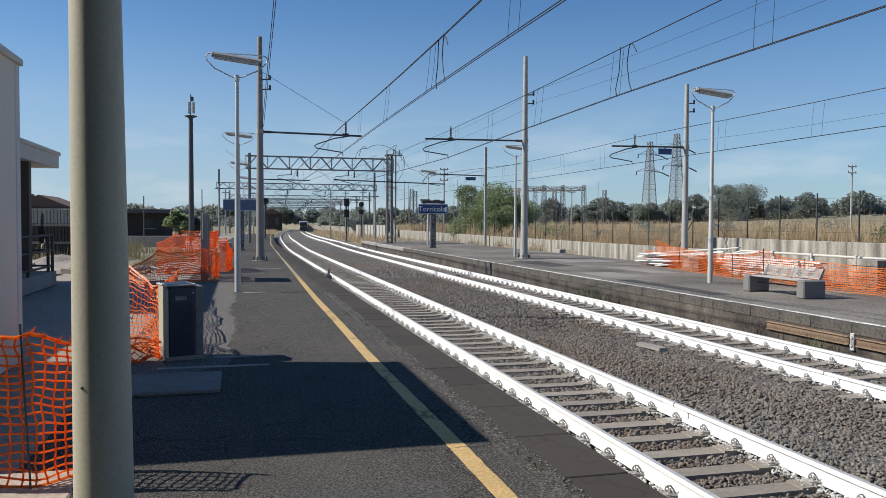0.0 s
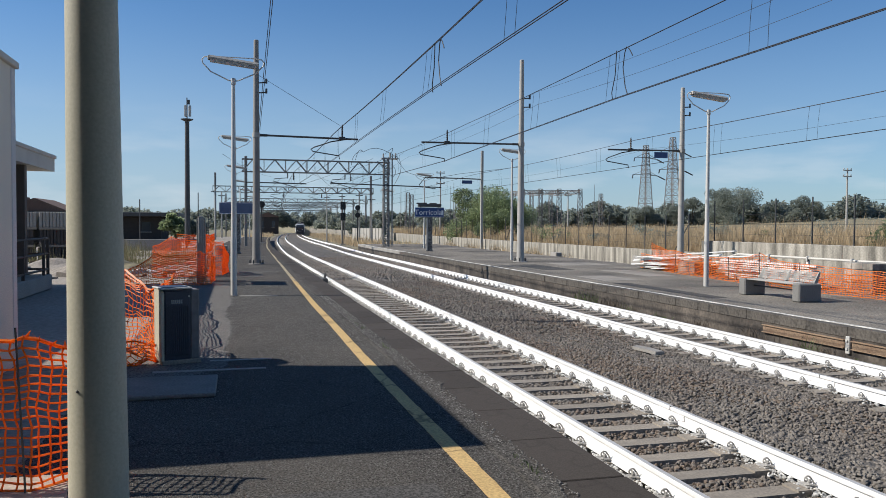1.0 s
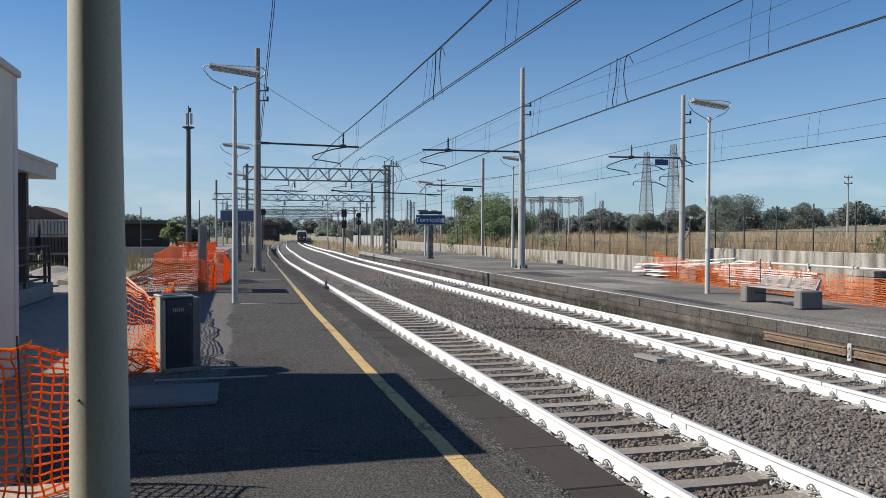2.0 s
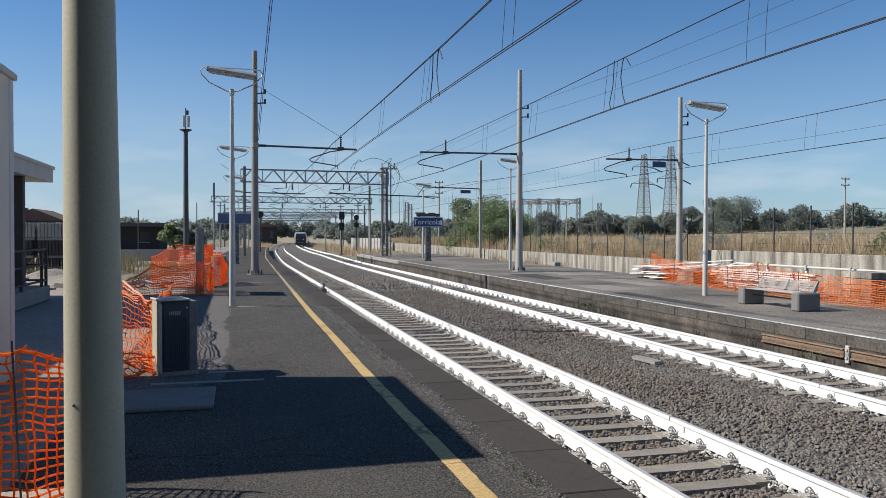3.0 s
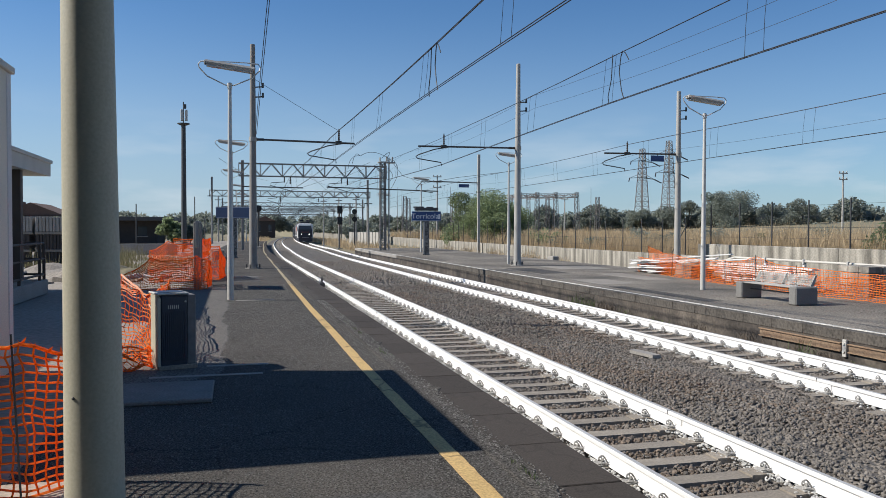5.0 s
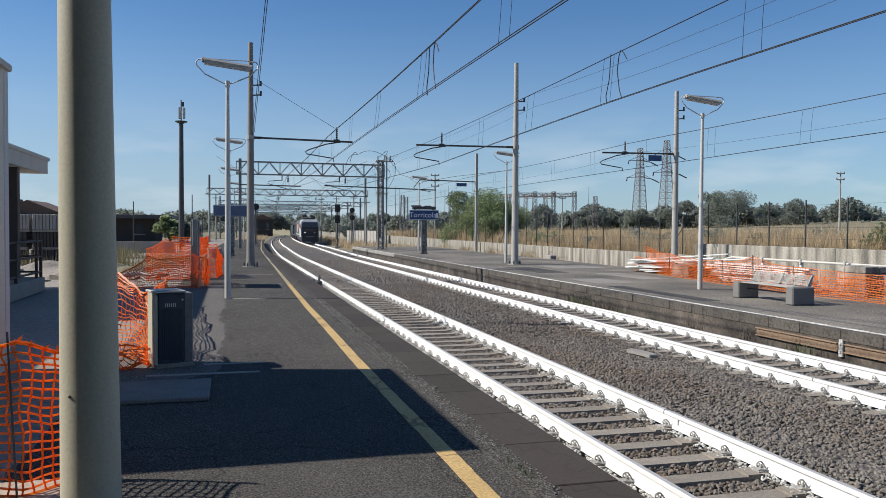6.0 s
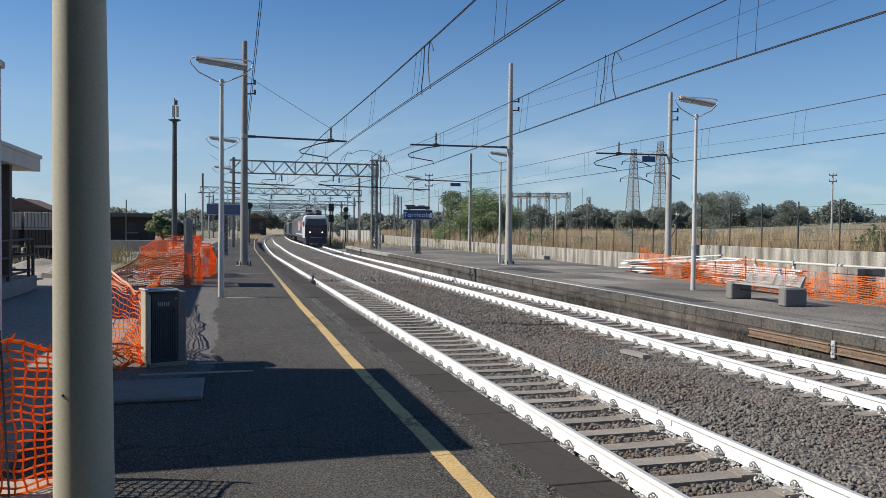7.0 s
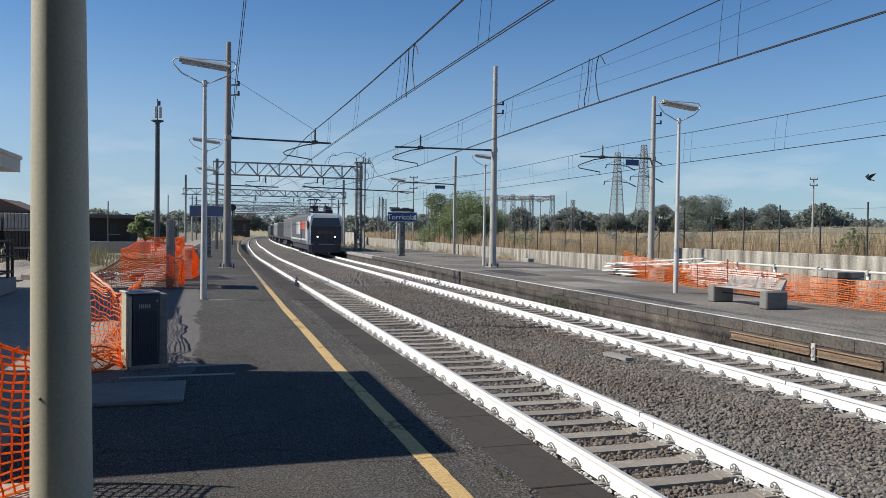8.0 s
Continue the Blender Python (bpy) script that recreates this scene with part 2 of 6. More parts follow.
    loco_white=mat("loco_white", (0.56, 0.56, 0.55), 0.4, var=0.08, scale=1, fine=20, bump=0.03),
    loco_dark=mat("loco_dark", (0.042, 0.04, 0.05), 0.6, var=0.15, scale=1, fine=20, bump=0.05),
    loco_red=mat("loco_red", (0.5, 0.085, 0.05), 0.4, var=0.08, bump=0.02),
    beam=mat("pale_rusty_beam", (0.3, 0.215, 0.14), 0.9, var=0.3, scale=2.0, fine=20, bump=0.3, col2=(0.2, 0.115, 0.07)),
    grit=mat("asphalt_chips", (0.145, 0.138, 0.126), 0.9, var=0.15, bump=0.0, spread=0.45),
    pillar=mat("flaking_pillar", (0.3, 0.28, 0.25), 0.85, var=0.5, scale=5, fine=16, bump=0.5, col2=(0.035, 0.03, 0.028), crisp=0.12),
    loco_rust=mat("dull_emblem", (0.15, 0.06, 0.05), 0.6, var=0.15, bump=0.02),
    plumage=mat("plumage", (0.05, 0.055, 0.065), 0.7, var=0.2, bump=0.0),
    tarp=mat("dark_tarpaulin", (0.07, 0.075, 0.085), 0.6, var=0.2, scale=1, fine=8, bump=0.2),
    tarp_pale=mat("pale_container_paint", (0.42, 0.43, 0.42), 0.6, var=0.2, scale=1, fine=8, bump=0.1),
    bench_block=mat("bench_concrete", (0.2, 0.195, 0.182), 0.9, var=0.25, scale=3, fine=40, bump=0.3, col2=(0.13, 0.125, 0.115)),
    # for the added unseen walls and canopy; dull so that little light bounces back
    blocker_dull=mat("dull_light_blocker", (0.2, 0.19, 0.17), 0.9, var=0.15, scale=1, fine=30, bump=0.1),
    tarp_grey=mat("grey_tarpaulin", (0.2, 0.2, 0.2), 0.6, var=0.2, scale=1, fine=8, bump=0.2),
    rooftile=mat("roof_tile", (0.18, 0.11, 0.08), 0.9, var=0.25, scale=1, fine=10, bump=0.3),
    # the hills' haze is painted: a light blue-grey base colour
    hill=mat("haze_blue_hill", (0.26, 0.32, 0.34), 1.0, var=0.25, scale=0.02, fine=0.1, bump=0.0),
)
glass = bpy.data.materials.new("dark_glass")
glass.use_nodes = True
gb = glass.node_tree.nodes["Principled BSDF"]
# base colour lifted to grey-blue to stand in for reflected sky
gb.inputs["Base Color"].default_value, gb.inputs["Roughness"].default_value = (0.05, 0.058, 0.07, 1), 0.08
M["glass"] = glass
M["glow"] = bpy.data.materials.new("headlight_glow")
M["glow"].use_nodes = True
eb = M["glow"].node_tree.nodes["Principled BSDF"]
eb.inputs["Emission Color"].default_value, eb.inputs["Emission Strength"].default_value = (1, 0.96, 0.86, 1), 6
M["tube"] = mat("lamp_diffuser", (0.4, 0.41, 0.41), 0.35, var=0.08, bump=0.03)

# ---------- building helpers ----------


class Shape:
    """Collects the faces of one mesh."""

    def __init__(self):
        self.v, self.f = [], []

    def add(self, vs, fs):
        o = len(self.v)
        self.v += [tuple(p) for p in vs]
        self.f += [tuple(i + o for i in q) for q in fs]
        return self

    def box(self, x0, y0, z0, x1, y1, z1, b=0.0):
        """A box; b chamfers its edges."""
        if not b:
            vs = [(x, y, z) for x in (x0, x1) for y in (y0, y1) for z in (z0, z1)]
            return self.add(vs, [(0, 1, 3, 2), (4, 6, 7, 5), (0, 4, 5, 1), (2, 3, 7, 6), (0, 2, 6, 4), (1, 5, 7, 3)])
        b = min(b, (x1 - x0) / 2.1, (y1 - y0) / 2.1, (z1 - z0) / 2.1)
        lo, hi, vs, idx = (x0, y0, z0), (x1, y1, z1), [], {}
        for sx in (0, 1):
            for sy in (0, 1):
                for sz in (0, 1):
                    s = (sx, sy, sz)
                    for ax in range(3):
                        idx[s, ax] = len(vs)
                        vs.append([(hi[k] if s[k] else lo[k]) + (0 if k == ax else (-b if s[k] else b)) for k in range(3)])
        fs = []
        for ax in range(3):
            u, w = (ax + 1) % 3, (ax + 2) % 3
            for side in (0, 1):
                q = []
                for a, c in ((0, 0), (1, 0), (1, 1), (0, 1)):
                    s = [0, 0, 0]
                    s[ax], s[u], s[w] = side, a, c
                    q.append(idx[tuple(s), ax])
                fs.append(q if side else q[::-1])
            for a in (0, 1):
                for c in (0, 1):
                    s0, s1 = [0, 0, 0], [0, 0, 0]
                    s0[u] = s1[u] = a
                    s0[w] = s1[w] = c
                    s1[ax] = 1
                    q = [idx[tuple(s0), u], idx[tuple(s1), u], idx[tuple(s1), w], idx[tuple(s0), w]]
                    fs.append(q if (a == c) else q[::-1])
        for s in [(i, j, k) for i in (0, 1) for j in (0, 1) for k in (0, 1)]:
            q = [idx[s, 0], idx[s, 1], idx[s, 2]]
            fs.append(q if sum(s) % 2 else q[::-1])
        return self.add(vs, fs)

    def tube(self, p, q, r0, r1=None, n=8, caps=True):
        p, q = Vector(p), Vector(q)
        r1 = r0 if r1 is None else r1
        d = (q - p).normalized()
        a = d.orthogonal().normalized()
        b = d.cross(a)
        vs = []
        for c, r in ((p, r0), (q, r1)):
            for i in range(n):
                t = 2 * math.pi * i / n
                vs.append(c + (a * math.cos(t) + b * math.sin(t)) * r)
        fs = [(i, (i + 1) % n, n + (i + 1) % n, n + i) for i in range(n)]
        if caps:
            fs += [tuple(range(n))[::-1], tuple(range(n, 2 * n))]
        return self.add(vs, fs)

    def sweep(self, pts, r, n=6):
        """A round rod along points."""
        pts = [Vector(p) for p in pts]
        vs, a = [], None
        for i, p in enumerate(pts):
            d = (pts[min(i + 1, len(pts) - 1)] - pts[max(i - 1, 0)]).normalized()
            a = d.orthogonal().normalized() if a is None else (a - d * a.dot(d)).normalized()
            b = d.cross(a)
            vs += [p + (a * math.cos(2 * math.pi * k / n) + b * math.sin(2 * math.pi * k / n)) * r for k in range(n)]
        fs = [(i * n + k, i * n + (k + 1) % n, (i + 1) * n + (k + 1) % n, (i + 1) * n + k) for i in range(len(pts) - 1) for k in range(n)]
        fs += [tuple(range(n))[::-1], tuple(range((len(pts) - 1) * n, len(pts) * n))]
        return self.add(vs, fs)

    def lathe(self, prof, n=16, at=(0, 0, 0)):
        """Radius, height pairs turned about z."""
        vs = [(at[0] + r * math.cos(2 * math.pi * k / n), at[1] + r * math.sin(2 * math.pi * k / n), at[2] + z) for r, z in prof for k in range(n)]
        m = len(prof)
        fs = [(i * n + k, i * n + (k + 1) % n, (i + 1) * n + (k + 1) % n, (i + 1) * n + k) for i in range(m - 1) for k in range(n)]
        fs += [tuple(range(n))[::-1], tuple(range((m - 1) * n, m * n))]
        return self.add(vs, fs)

    def prism(self, poly, ax, a0, a1):
        """A polygon in the plane across axis ax (its two coordinates in x, y, z order), drawn out from a0 to a1."""
        def put(p, a):
            c = list(p)
            c.insert(ax, a)
            return c
        n = len(poly)
        return self.add([put(p, a0) for p in poly] + [put(p, a1) for p in poly],
                        [(i, (i + 1) % n, n + (i + 1) % n, n + i) for i in range(n)] + [tuple(range(n))[::-1], tuple(range(n, 2 * n))])

    def mesh(self, name, m, smooth=False, fix=True):
        me = bpy.data.meshes.new(name)
        me.from_pydata(self.v, [], self.f)
        if fix:
            bm = bmesh.new()
            bm.from_mesh(me)
            bmesh.ops.recalc_face_normals(bm, faces=bm.faces)
            bm.to_mesh(me)
            bm.free()
        me.materials.append(m)
        if smooth:
            me.shade_smooth()
            me.set_sharp_from_angle(angle=radians(40))
        return me


def thing(name, x=0, y=0, z=0, rz=0, label="", category="", group="", kind=""):
    ob = new(name)
    ob.empty_display_size = 0.1
    ob.matrix_basis = pose(x, y, z, 0, 0, rz)
    return tagged(ob, label, category, group, kind)


def part(name, shape, m, parent=None, label="", smooth=False, kind=""):
    ob = new(name, shape.mesh(name, m, smooth))
    ob.parent = parent
    return tagged(ob, label, kind=kind)


def solid(name, shape, m, label="", category="", kind="", group="", smooth=False):
    return tagged(new(name, shape.mesh(name, m, smooth)), label, category, group, kind)


# ---------- the line: straight past the station, then a long bend to the right ----------
RAIL = -0.45
AX1, AX2, AX3 = 4.555, 9.44, 20.7
BED = RAIL - 0.19


def bend(y):
    return 0.0 if y < 60 else 0.0078 * (y - 60) ** 1.36


def slope(y):
    return 0.0 if y < 60 else 0.010608 * (y - 60) ** 0.36


def fall(y):
    """The line runs gently downhill beyond the station."""
    return -0.0062 * max(0.0, min(y, 460) - 90)


YS = [-30, 0] + list(range(6, 48, 6)) + list(range(48, 130, 4)) + list(range(132, 460, 12))


def strip(prof, x, ys, name, m, close=True, parent=None, label="", smooth=False, top=False):
    """A profile of (across, height) pairs drawn along the line."""
    s, n = Shape(), len(prof)
    for y in ys:
        c, k = bend(y) + x, slope(y)
        s.v += [(c + a, y - a * k, z + fall(y)) for a, z in prof]
    for i in range(len(ys) - 1):
        for j in range(n if close else n - 1):
            s.f.append((i * n + j, i * n + (j + 1) % n, (i + 1) * n + (j + 1) % n, (i + 1) * n + j))
    if close:
        s.f += [tuple(range(n)), tuple(range((len(ys) - 1) * n, len(ys) * n))]
    return part(name, s, m, parent, label, smooth)


RAIL_PROF = [(-0.068, -0.172), (0.068, -0.172), (0.068, -0.160), (0.02, -0.143), (0.009, -0.125), (0.009, -0.055),
             (0.034, -0.043), (0.036, -0.010), (0.026, 0.0), (-0.026, 0.0), (-0.036, -0.010), (-0.034, -0.043), (-0.009, -0.055), (-0.009, -0.125), (-0.02, -0.143), (-0.068, -0.160)]


def sleeper_shape():
    s = Shape()
    for a, b, z in ((-1.2, -0.45, 0.0), (-0.45, 0.45, -0.018), (0.45, 1.2, 0.0)):
        s.prism([(-0.145, -0.2), (0.145, -0.2), (0.115, z), (-0.115, z)], 0, a, b)
    return s


def clip_shape():
    """A curled spring clip with its bolt on a base plate beside the rail foot."""
    s = Shape().box(0.05, -0.075, -0.172, 0.17, 0.075, -0.154, 0.005)
    s.tube((0.1, 0.02, -0.157), (0.1, 0.02, -0.1), 0.012, n=6)
    s.tube((0.1, 0.02, -0.135), (0.1, 0.02, -0.118), 0.022, n=6)
    coil = [(0.045, 0.02, -0.15), (0.062, 0.012, -0.115)]
    for k in range(12):
        a, r = 2.9 - k * 0.7, 0.037 - 0.0024 * k
        coil.append((0.105 + r * math.cos(a), 0.005 - 0.004 * k, -0.112 + r * math.sin(a)))
    s.sweep(coil, 0.0095, 5)
    return s.sweep([(0.06, 0.06, -0.15), (0.1, 0.078, -0.14), (0.14, 0.06, -0.135), (0.16, 0.03, -0.15)], 0.011, 5)


def track(name, ax, label):
    tr = thing(name, 0, 0, 0, label=label, category="railway track", kind="structure")
    for side in (-1, 1):
        r = strip([(a + side * 0.7535, z + RAIL) for a, z in RAIL_PROF], ax, YS, "rail", M["rail"], parent=tr, label="steel rail painted white with lime", smooth=True)
        strip([(side * 0.7535 - 0.024, RAIL + 0.0005), (side * 0.7535 - 0.024, RAIL + 0.003), (side * 0.7535 + 0.024, RAIL + 0.003), (side * 0.7535 + 0.024, RAIL + 0.0005)], ax, YS,
              "running_surface", M["railtop"], parent=r, label="worn railhead")
    return tr


tracks = [track("railway_track", AX1, "white limewashed rails on concrete sleepers in grey ballast"),
          track("railway_track", AX2, "white limewashed rails on concrete sleepers in grey ballast")]

# ---------- ground, ballast bed, platforms ----------
s = Shape()
gx = [-2000, -400, -150, -60, -25, -4, 3.4, 11.0, 19.2, 25.0, 60, 150, 400, 2000]
gy = [-400, -60, -20, 0, 20, 40, 60, 90, 108, 125, 150, 200, 300, 450, 900, 3000]
for y in gy:
    for x in gx:
        z = -0.75 + fall(y)
        s.v.append((x + (bend(min(y, 450)) if 0 < x < 26 else 0), y, z))
for j in range(len(gy) - 1):
    for i in range(len(gx) - 1):
        o = j * len(gx) + i
        s.f.append((o, o + 1, o + len(gx) + 1, o + len(gx)))
solid("ground", s, M["earth"], "dry bare earth round the railway", "ground", "structure")

strip([(-2.0, -0.74), (-1.95, BED + 0.0), (-1.25, BED - 0.01), (-0.95, BED - 0.04), (0.95, BED - 0.04), (1.25, BED - 0.01), (1.7, BED + 0.0), (2.2, BED - 0.03), (2.6, BED - 0.02), (3.1, BED), (3.63, BED - 0.01), (3.93, BED - 0.04), (5.83, BED - 0.04), (6.13, BED - 0.01), (6.45, BED + 0.03), (6.6, -0.74)],
      AX1, YS, "ballast_bed", M["ballast"], close=False)
tagged(bpy.data.objects["ballast_bed"], "grey crushed stone ballast bed", "ballast", kind="structure")

EDGE_L, EDGE_R, FAR_R, RP = 2.73, 11.08, 19.0, -0.05
PL = [y for y in YS if y <= 136]
strip([(-4.3, -0.8), (-4.3, 0.0), (-0.62, 0.0), (-0.62, -0.8)], EDGE_L, PL, "platform", M["asphalt"])
tagged(bpy.data.objects["platform"], "dark cracked asphalt station platform", "platform", kind="structure")
PR = [y for y in YS if y <= 76]
strip([(0.42, -0.8), (0.42, RP), (FAR_R - EDGE_R, RP), (FAR_R - EDGE_R, -0.8)], EDGE_R, PR, "platform", M["asphalt_right"])
tagged(bpy.data.objects["platform.001"], "grey worn asphalt island platform", "platform", kind="structure")


def kerbs(name, x0, x1, z, y0, y1, step, label, m):
    """Edge stones laid end to end; each one is a piece."""
    k = thing(name, label=label, category="platform edge", kind="structure")
    rng = random.Random(4)
    y = y0
    while y < y1:
        L = step * rng.uniform(0.9, 1.1)
        a, c = math.atan(slope(y)), bend(y)
        sh = Shape().box(x0, 0.004, z - 0.2 + 0.0, x1, L - 0.004, z + rng.uniform(-0.005, 0.005), 0.007)
        o = part("kerb_stone", sh, m, k)
        o.matrix_basis = pose(c, y, fall(y), 0, 0, -math.degrees(a)) @ pose(rng.uniform(-0.008, 0.008), 0, 0)
        y += L * math.cos(a)
    return k


kerbs("platform_edge", EDGE_L - 0.615, EDGE_L, 0.004, -6, 130, 1.0, "dark worn stone edge slabs of the platform", M["kerb"])
kerbs("platform_edge", EDGE_R, EDGE_R + 0.415, RP + 0.004, -6, 54, 1.0, "dark stained stone edge slabs of the island platform", M["kerb_right"])
kerbs("platform_edge", EDGE_R - 0.02, EDGE_R + 0.415, RP + 0.004, 54.1, 76, 2.0, "pale concrete edge slabs at the end of the island platform", M["concrete"])
for x, z0, z1, m, ys, lab in ((EDGE_L - 0.1, -0.79, -0.2, "kerb_face", PL, "stained platform wall"), (EDGE_R + 0.012, -0.79, RP - 0.2, "kerb_face", PR, "rusty stained platform wall")):
    sgn = -1 if x < 5 else 1
    strip([(0, z0), (0, z1), (sgn * 0.3, z1), (sgn * 0.3, z0)], x, ys, "platform_wall", M[m])
    tagged(bpy.data.objects["platform_wall" + ("" if x < 5 else ".001")], lab, "wall", kind="structure")
# ragged asphalt rim and dirt lying over the inner joint of the edge slabs
s = Shape()
ys = [3.0 + 0.12 * k for k in range(330)]
for y in ys:
    e = EDGE_L - 0.55 + 0.12 * noise.noise((y * 1.1, 0.2, 7.0)) + 0.08 * noise.noise((y * 4.0, 0.2, 3.0))
    s.v += [(EDGE_L - 0.75, y, 0.002), (EDGE_L - 0.72, y, 0.010), (e, y, 0.010), (e + 0.012, y, 0.003)]
s.f = [(k * 4 + j, k * 4 + j + 1, k * 4 + j + 5, k * 4 + j + 4) for k in range(len(ys) - 1) for j in range(3)]
solid("asphalt_rim", s, M["asphalt"], "ragged rim of asphalt against the edge slabs", "asphalt", "structure")
# painted lines
s = Shape()
LY = [-6 + 0.11 * k for k in range(640)] + [y for y in PL if y > 65]
for y in LY:
    c = bend(y) + 1.695 - 0.03 * math.exp(-((y - 10.0) / 3.0) ** 2) + 0.0125 * min(max(0.0, y - 18), 60)
    e0, e1 = 0.007 * noise.noise((y * 1.3, 1.0, 0.0)) + 0.008 * noise.noise((y * 6.3, 1.0, 0.0)), 0.007 * noise.noise((y * 1.6, 5.0, 0.0)) + 0.009 * noise.noise((y * 7.0, 5.0, 0.0))
    h, f = 0.072 - 0.024 * min(1.0, max(0.0, y - 16) / 20), fall(y) + (0.0 if y < 55 else 0.02)
    if y > 20:
        e0, e1 = e0 * 2.2, e1 * 2.2
    s.v += [(c - h + e0, y, 0.001 + f), (c - h + e0, y, 0.005 + f), (c + h + e1, y, 0.005 + f), (c + h + e1, y, 0.001 + f)]
quads = [[(i * 4 + j, i * 4 + j + 1, i * 4 + j + 5, i * 4 + j + 4) for j in range(3)] for i in range(len(LY) - 1)]
near, old = Shape(), Shape()
near.v, old.v = s.v, s.v
for i, q in enumerate(quads):
    (near if LY[i] < 26 + 3 * noise.noise((LY[i] * 3.0, 0.0, 0.0)) else old).f += q
solid("painted_line", near, M["yellow"], "worn yellow safety line on the platform", "painted line", "structure")
solid("painted_line", old, M["yellow_old"], "faded older stretch of the yellow safety line", "painted line", "structure")
strip([(EDGE_R + 0.22, RP + 0.001), (EDGE_R + 0.22, RP + 0.013), (EDGE_R + 0.325, RP + 0.013), (EDGE_R + 0.325, RP + 0.001)], 0, PR, "painted_line", M["line"])
tagged(bpy.data.objects["painted_line.002"], "worn white safety line on the island platform", "painted line", kind="structure")

# ---------- overhead line ----------


def mast(x, y, z, top, r0, r1, arm, armz, name="catenary_mast", label="grey steel overhead line mast with a bracket arm", plate=False, steel="mast"):
    """A tapered mast with its foot, bracket tube, insulators and steady arm; arm is how far the bracket reaches (its sign gives the side)."""
    t = thing(name, x + bend(y), y, z, -math.degrees(math.atan(slope(y))), label, "catenary mast", "overhead line masts")
    h = top - z
    part("pole", Shape().lathe([(r0, 0.0), (r0, 0.25), (r0 * 0.97, 0.3), (r1, h - 0.02), (r1 * 0.8, h)], 12), M[steel], t, smooth=True)
    part("foot", Shape().lathe([(r0 + 0.17, 0.0), (r0 + 0.17, 0.03), (r0 + 0.03, 0.05), (r0 + 0.01, 0.22)], 12), M[steel], t)
    for k in range(6):
        a = k * math.pi / 3
        cx, cy = (r0 + 0.1) * math.cos(a), (r0 + 0.1) * math.sin(a)
        part("bolt", Shape().tube((cx, cy, 0.03), (cx, cy, 0.2), 0.03, n=6), M["darksteel"], t)
    s, az = (1 if arm > 0 else -1), armz - z
    part("clamp", Shape().lathe([(r1 + 0.065, az - 0.1), (r1 + 0.065, az + 0.1)], 12), M["mast"], t)
    part("arm_insulator", Shape().tube((s * 0.1, 0, az), (s * 0.5, 0, az), 0.06, n=8), M["darksteel"], t)
    part("bracket_tube", Shape().tube((s * 0.45, 0, az), (arm, 0, az - 0.05), 0.045, n=8), M["darksteel"], t, smooth=True)
    x0 = arm - 0.74 if s > 0 else arm + 1.33
    part("steady_arm", Shape().sweep([(x0 + 0.22, 0, az - 0.06), (x0, 0, az - 0.1), (x0 - 0.5, 0, az - 0.19), (x0 - 1.3, 0, az - 0.47), (x0 - 1.45, 0, az - 0.57), (x0 - 1.36, 0, az - 0.67), (x0 - 0.15, 0, az - 0.84), (x0 - 0.13, 0, az - 1.0)], 0.028, 6), M["darksteel"], t, smooth=True)
    part("insulator", Shape().lathe([(0.03, -0.05), (0.03, 0.05)] + [(r, 0.05 + i * 0.045) for i in range(12) for r in ((0.03,) if i % 2 else (0.055,))] + [(0.022, 0.62)], 8, (x0, 0, az)), M["insul"], t)
    part("tube_clamp", Shape().box(x0 - 0.16, -0.055, az - 0.1, x0 + 0.14, 0.055, az + 0.05, 0.02), M["darksteel"], t)
    for dz in (1.0, 1.45):
        part("feeder_bracket", Shape().tube((0, 0, az + dz + 0.9), (0.45, 0, az + dz + 0.95), 0.03, n=6).tube((0.45, 0, az + dz + 0.9), (0.45, 0, az + dz + 1.12), 0.05, n=6), M["darksteel"], t)
    if plate:
        part("number_plate", Shape().box(arm * 0.38, -0.03, az - 0.42, arm * 0.2, 0.0, az - 0.1), M["blue"], t, "small blue plate")
    return t


MESS, CONT = 6.3, 5.0
mast(0.86, 36.74, 0.0, 10.17, 0.19, 0.11, 4.65, 5.88, steel="mast_dark")
mast(14.25, 38.34, RP, 10.38, 0.2, 0.11, -5.3, 6.03)
mast(23.4, 38.0, -0.75, 9.35, 0.19, 0.11, -4.4, 5.93, plate=True)


